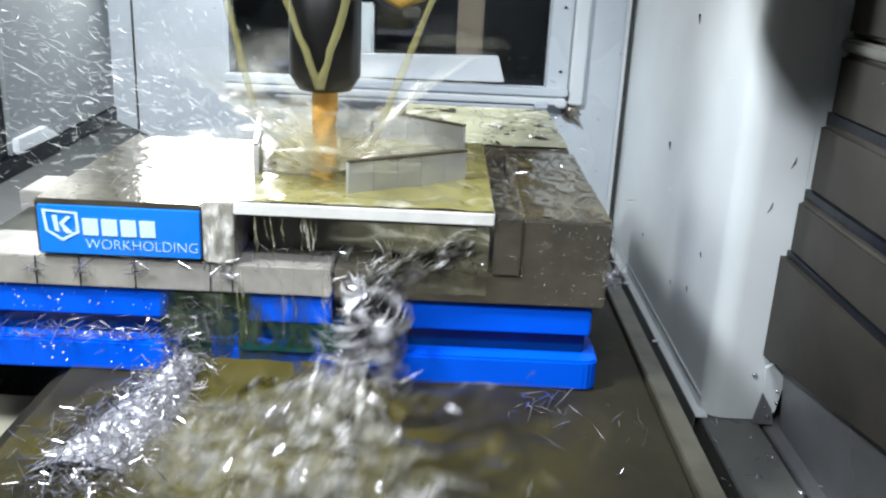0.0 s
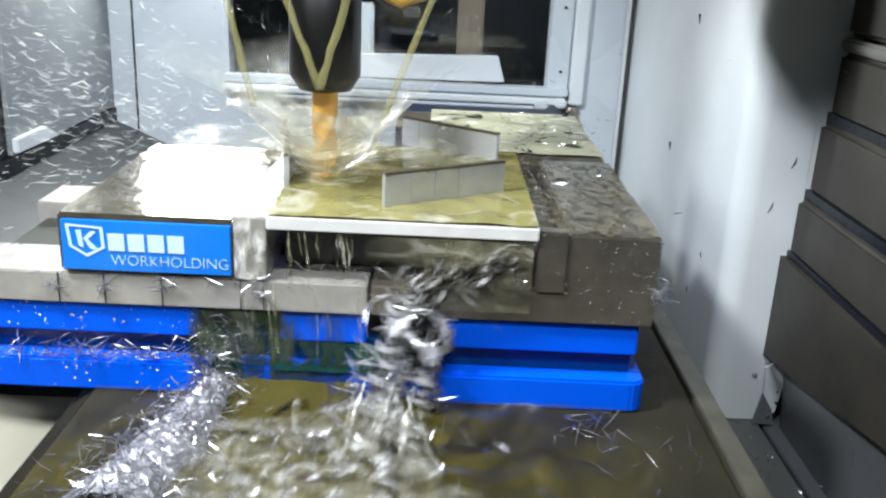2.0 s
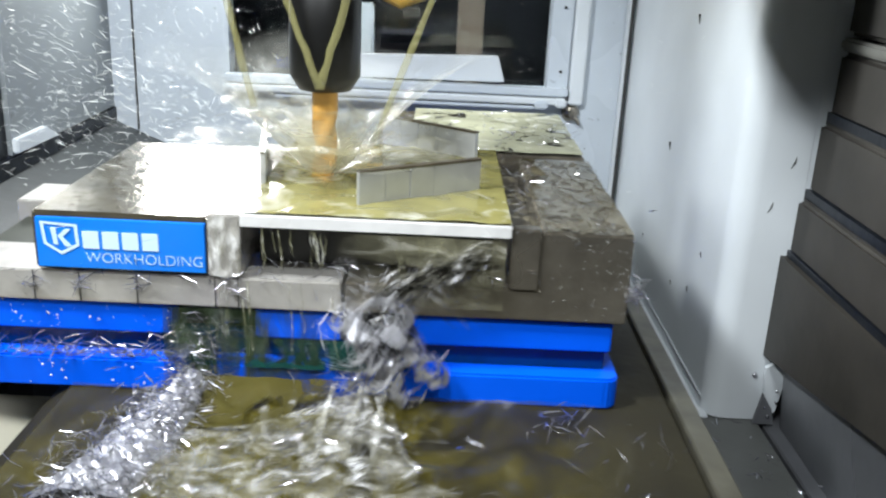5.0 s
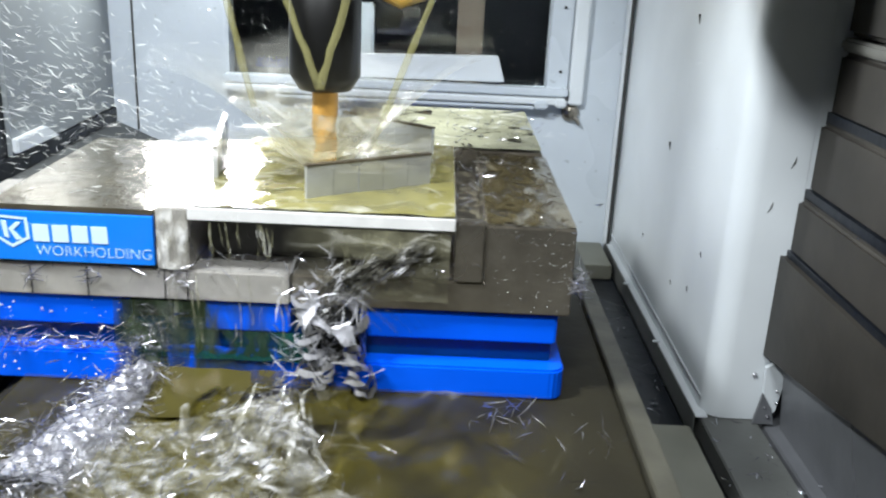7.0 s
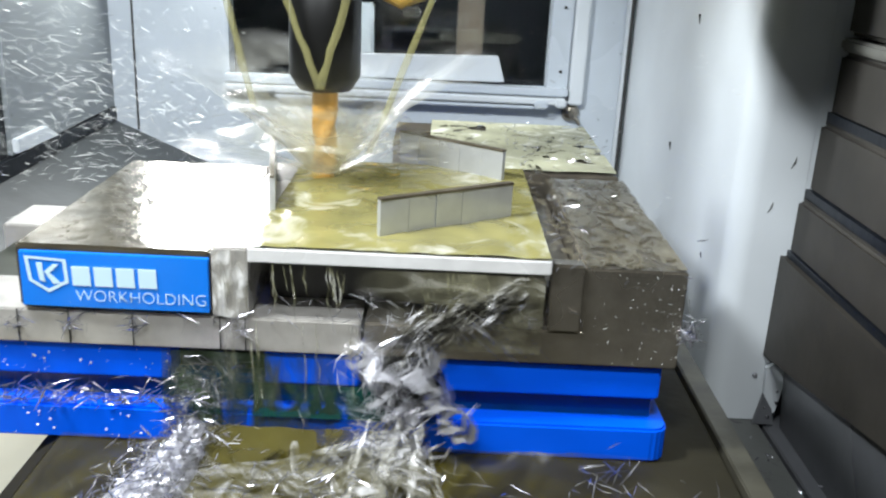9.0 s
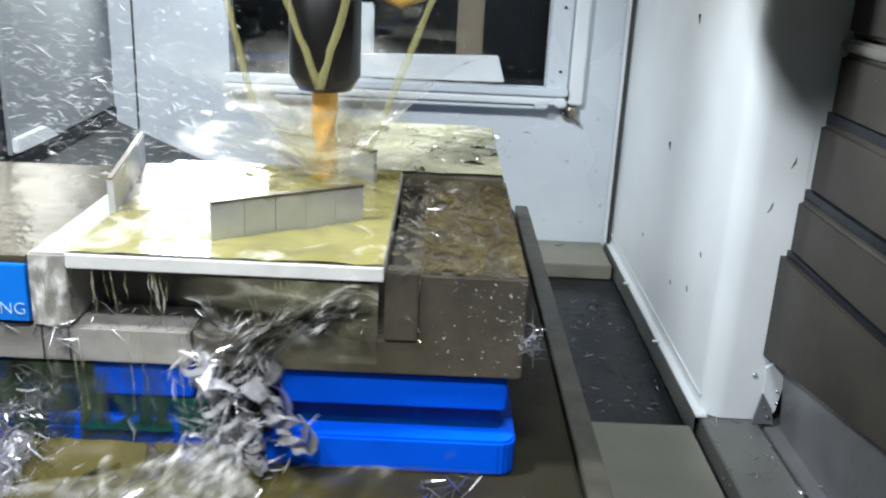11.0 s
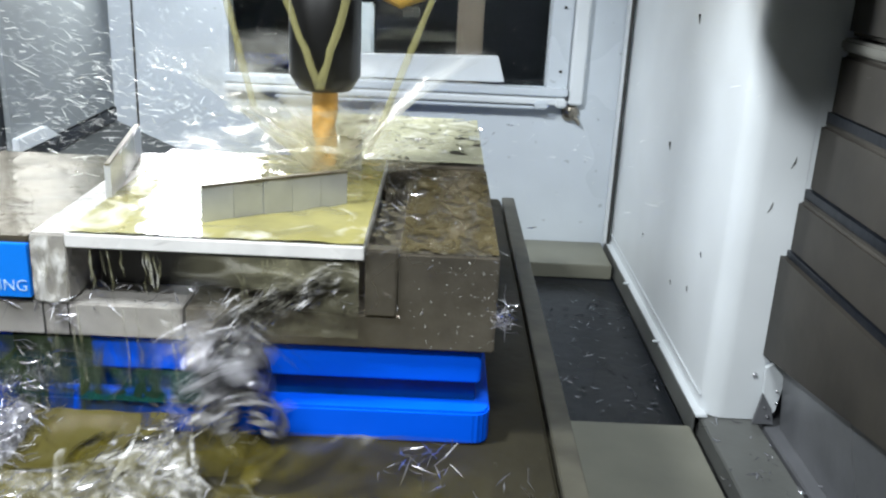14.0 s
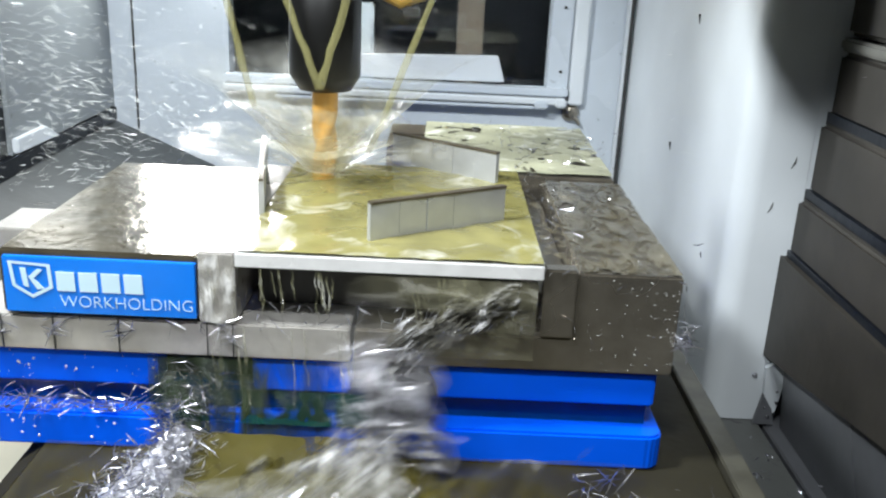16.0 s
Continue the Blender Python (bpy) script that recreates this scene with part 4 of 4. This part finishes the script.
for k, (a, b, r0) in enumerate((((-0.0930, 0.546, 0.2215), (-0.0735, 0.549, 0.1700), 0.0024), ((-0.0575, 0.546, 0.2235), (-0.0735, 0.549, 0.1700), 0.0024), ((-0.0075, 0.550, 0.2255), (-0.0440, 0.556, 0.130), 0.0021), ((-0.1310, 0.560, 0.2200), (-0.1160, 0.562, 0.155), 0.0024))):
    a, b = Vector(a), Vector(b)
    top = a + (a - b) * 0.9
    jr = random.Random(50 + k)
    pts = [top + (b - top) * (s / 13) + Vector((jr.gauss(0, 0.0003), jr.gauss(0, 0.0003), 0)) for s in range(14)]
    jet = part("coolant_jet", tube([tuple(p) for p in pts], [0.85 * r0 * jr.uniform(0.8, 1.15) * (1 + 0.25 * s / 13) for s in range(14)], 10), JET, smooth=True)
    tagged(jet, "thin yellowish jet of coolant aimed at the cutter", "coolant jet", "coolant jets")


# unseen blockers added above the view to cast the shadow on the column cover
part("shadow_block", box(0.20, 0.40, 0.12, 0.62, 0.45, 0.62, 0.004), DARK_IRON, spindle)
part("shadow_plate", prism([(0.54, 0.30), (0.580, 0.2385), (0.619, 0.281), (0.65, 0.33), (0.63, 0.37), (0.54, 0.37)], "x", 0.126, 0.132, 0.001), DARK_IRON, spindle)
part("shadow_box", prism([(0.45, 0.292), (0.615, 0.266), (0.615, 0.42), (0.45, 0.42)], "x", 0.178, 0.30, 0.003), DARK_IRON, spindle)

# splash round the cutter: open crowns of torn film and flying drops
def crown(r0, r1, z0, z1, seed, steps=64):
    bm = bmesh.new()
    rings = []
    for k in range(9):
        q = k / 8
        ring_ = []
        for i in range(steps):
            a = 2 * math.pi * i / steps
            n = 0.6 * noise.noise((math.cos(a) * 1.3, math.sin(a) * 1.3, seed + q * 1.5))
            r = r0 + (r1 - r0) * q * (1 + 0.45 * n)
            ring_.append(bm.verts.new((r * math.cos(a), r * math.sin(a), z0 + (z1 - z0) * (math.sin(q * 1.9)) * (1 + 0.7 * n))))
        rings.append(ring_)
    for a, b in zip(rings, rings[1:]):
        for i in range(steps):
            bm.faces.new((a[i], a[(i + 1) % steps], b[(i + 1) % steps], b[i]))
    return bm


SPLASH = []
for k, (r0, r1, z0, z1) in enumerate(((0.010, 0.085, 0.113, 0.132), (0.010, 0.062, 0.114, 0.158), (0.009, 0.045, 0.114, 0.134))):
    ob = part("coolant_splash", crown(r0, r1, z0, z1, 3.1 * k + 1), SPRAY_FILM, smooth=True)
    tagged(ob, "torn crown of yellowish coolant thrown up by the cutter", "coolant splash", kind="stuff")
    SPLASH.append((ob, 25 * (1 if k else -1)))


def drops(name, count, seed, aim, spread, near, away, lift, size, label):
    r = random.Random(seed)
    bm = bmesh.new()
    for i in range(count):
        a = aim + r.gauss(0, spread)
        d = near + (away - near) * r.random() ** 0.8
        rise = r.uniform(*lift)
        p = Vector((d * math.cos(a), d * math.sin(a), 0.112 + d * rise))
        needle(bm, p, (math.cos(a) + r.gauss(0, 0.25), math.sin(a) + r.gauss(0, 0.25), rise * 0.6 + r.gauss(0, 0.35)), size * r.uniform(0.4, 1.7), size * r.uniform(0.025, 0.065), r, 0.01)
    ob = tagged(part(name, bm, SPRAY), label, "coolant spray", kind="stuff")
    return ob


mist = part("coolant_mist", crown(0.012, 0.150, 0.114, 0.190, 8.3), MIST, smooth=True)
tagged(mist, "pale veil of coolant mist round the cutter", "coolant mist", kind="stuff")
SPLASH.append((mist, 20))
SPLASH.append((drops("coolant_spray", 2300, 61, 2.75, 0.34, 0.12, 0.46, (-0.14, 0.36), 0.0070, "streaks of coolant and slivers flying toward the door side"), 14))
SPLASH.append((drops("coolant_spray", 340, 62, 2.4, 0.6, 0.05, 0.34, (-0.05, 0.6), 0.0080, "streaks of coolant flying off the cutter"), -18))
SPLASH.append((drops("coolant_spray", 130, 63, 0.5, 0.6, 0.04, 0.26, (0.0, 0.4), 0.0045, "fine drops of coolant flying over the jaws"), 22))
SPLASH.append((drops("coolant_spray", 80, 64, 1.3, 0.5, 0.15, 0.42, (0.05, 0.3), 0.004, "fine drops of coolant before the window"), -10))


# ---- keyed things ----
def motions():
    rows = [(t, pose(x, y, 0)) for t, x, y in TABLE_WAY]
    for ob in MOVING:
        walk(ob, rows)
    # the chip tangle and the running foam ride on the vise and shake from picture to picture
    hub = Matrix.Translation((0.190, -0.012, 0.036))
    shake = random.Random(71)
    nest_rows, run_rows = [], []
    for i in range(16 * FPS + 1):
        t = i / FPS
        k = max(j for j in range(len(TABLE_WAY)) if TABLE_WAY[j][0] <= t + 1e-6)
        t0, x0, y0 = TABLE_WAY[k]
        t1, x1, y1 = TABLE_WAY[min(k + 1, len(TABLE_WAY) - 1)]
        q = (t - t0) / (t1 - t0) if t1 > t0 else 0
        here = pose(x0 + (x1 - x0) * q, y0 + (y1 - y0) * q, 0)
        nest_rows.append((t, here @ hub @ pose(0, 0, 0, shake.uniform(-10, 10), shake.uniform(-26, 26), shake.uniform(-14, 14)) @ hub.inverted()))
        out = shake.uniform(0, 0.034)
        run_rows.append((t, here @ pose(shake.uniform(-0.004, 0.004) - 0.4 * out, -out, 0.001, 0, 0, shake.uniform(-4, 4))))
    walk(nest_ob, nest_rows)
    walk(runoff, run_rows)
    walk(flung, run_rows)
    for k, (ob, swing) in enumerate(SPLASH):
        walk(ob, [(0.25 * i, pose(TX, TY, 0, 0, 0, swing * math.sin(1.9 * i + k))) for i in range(65)])


motions()
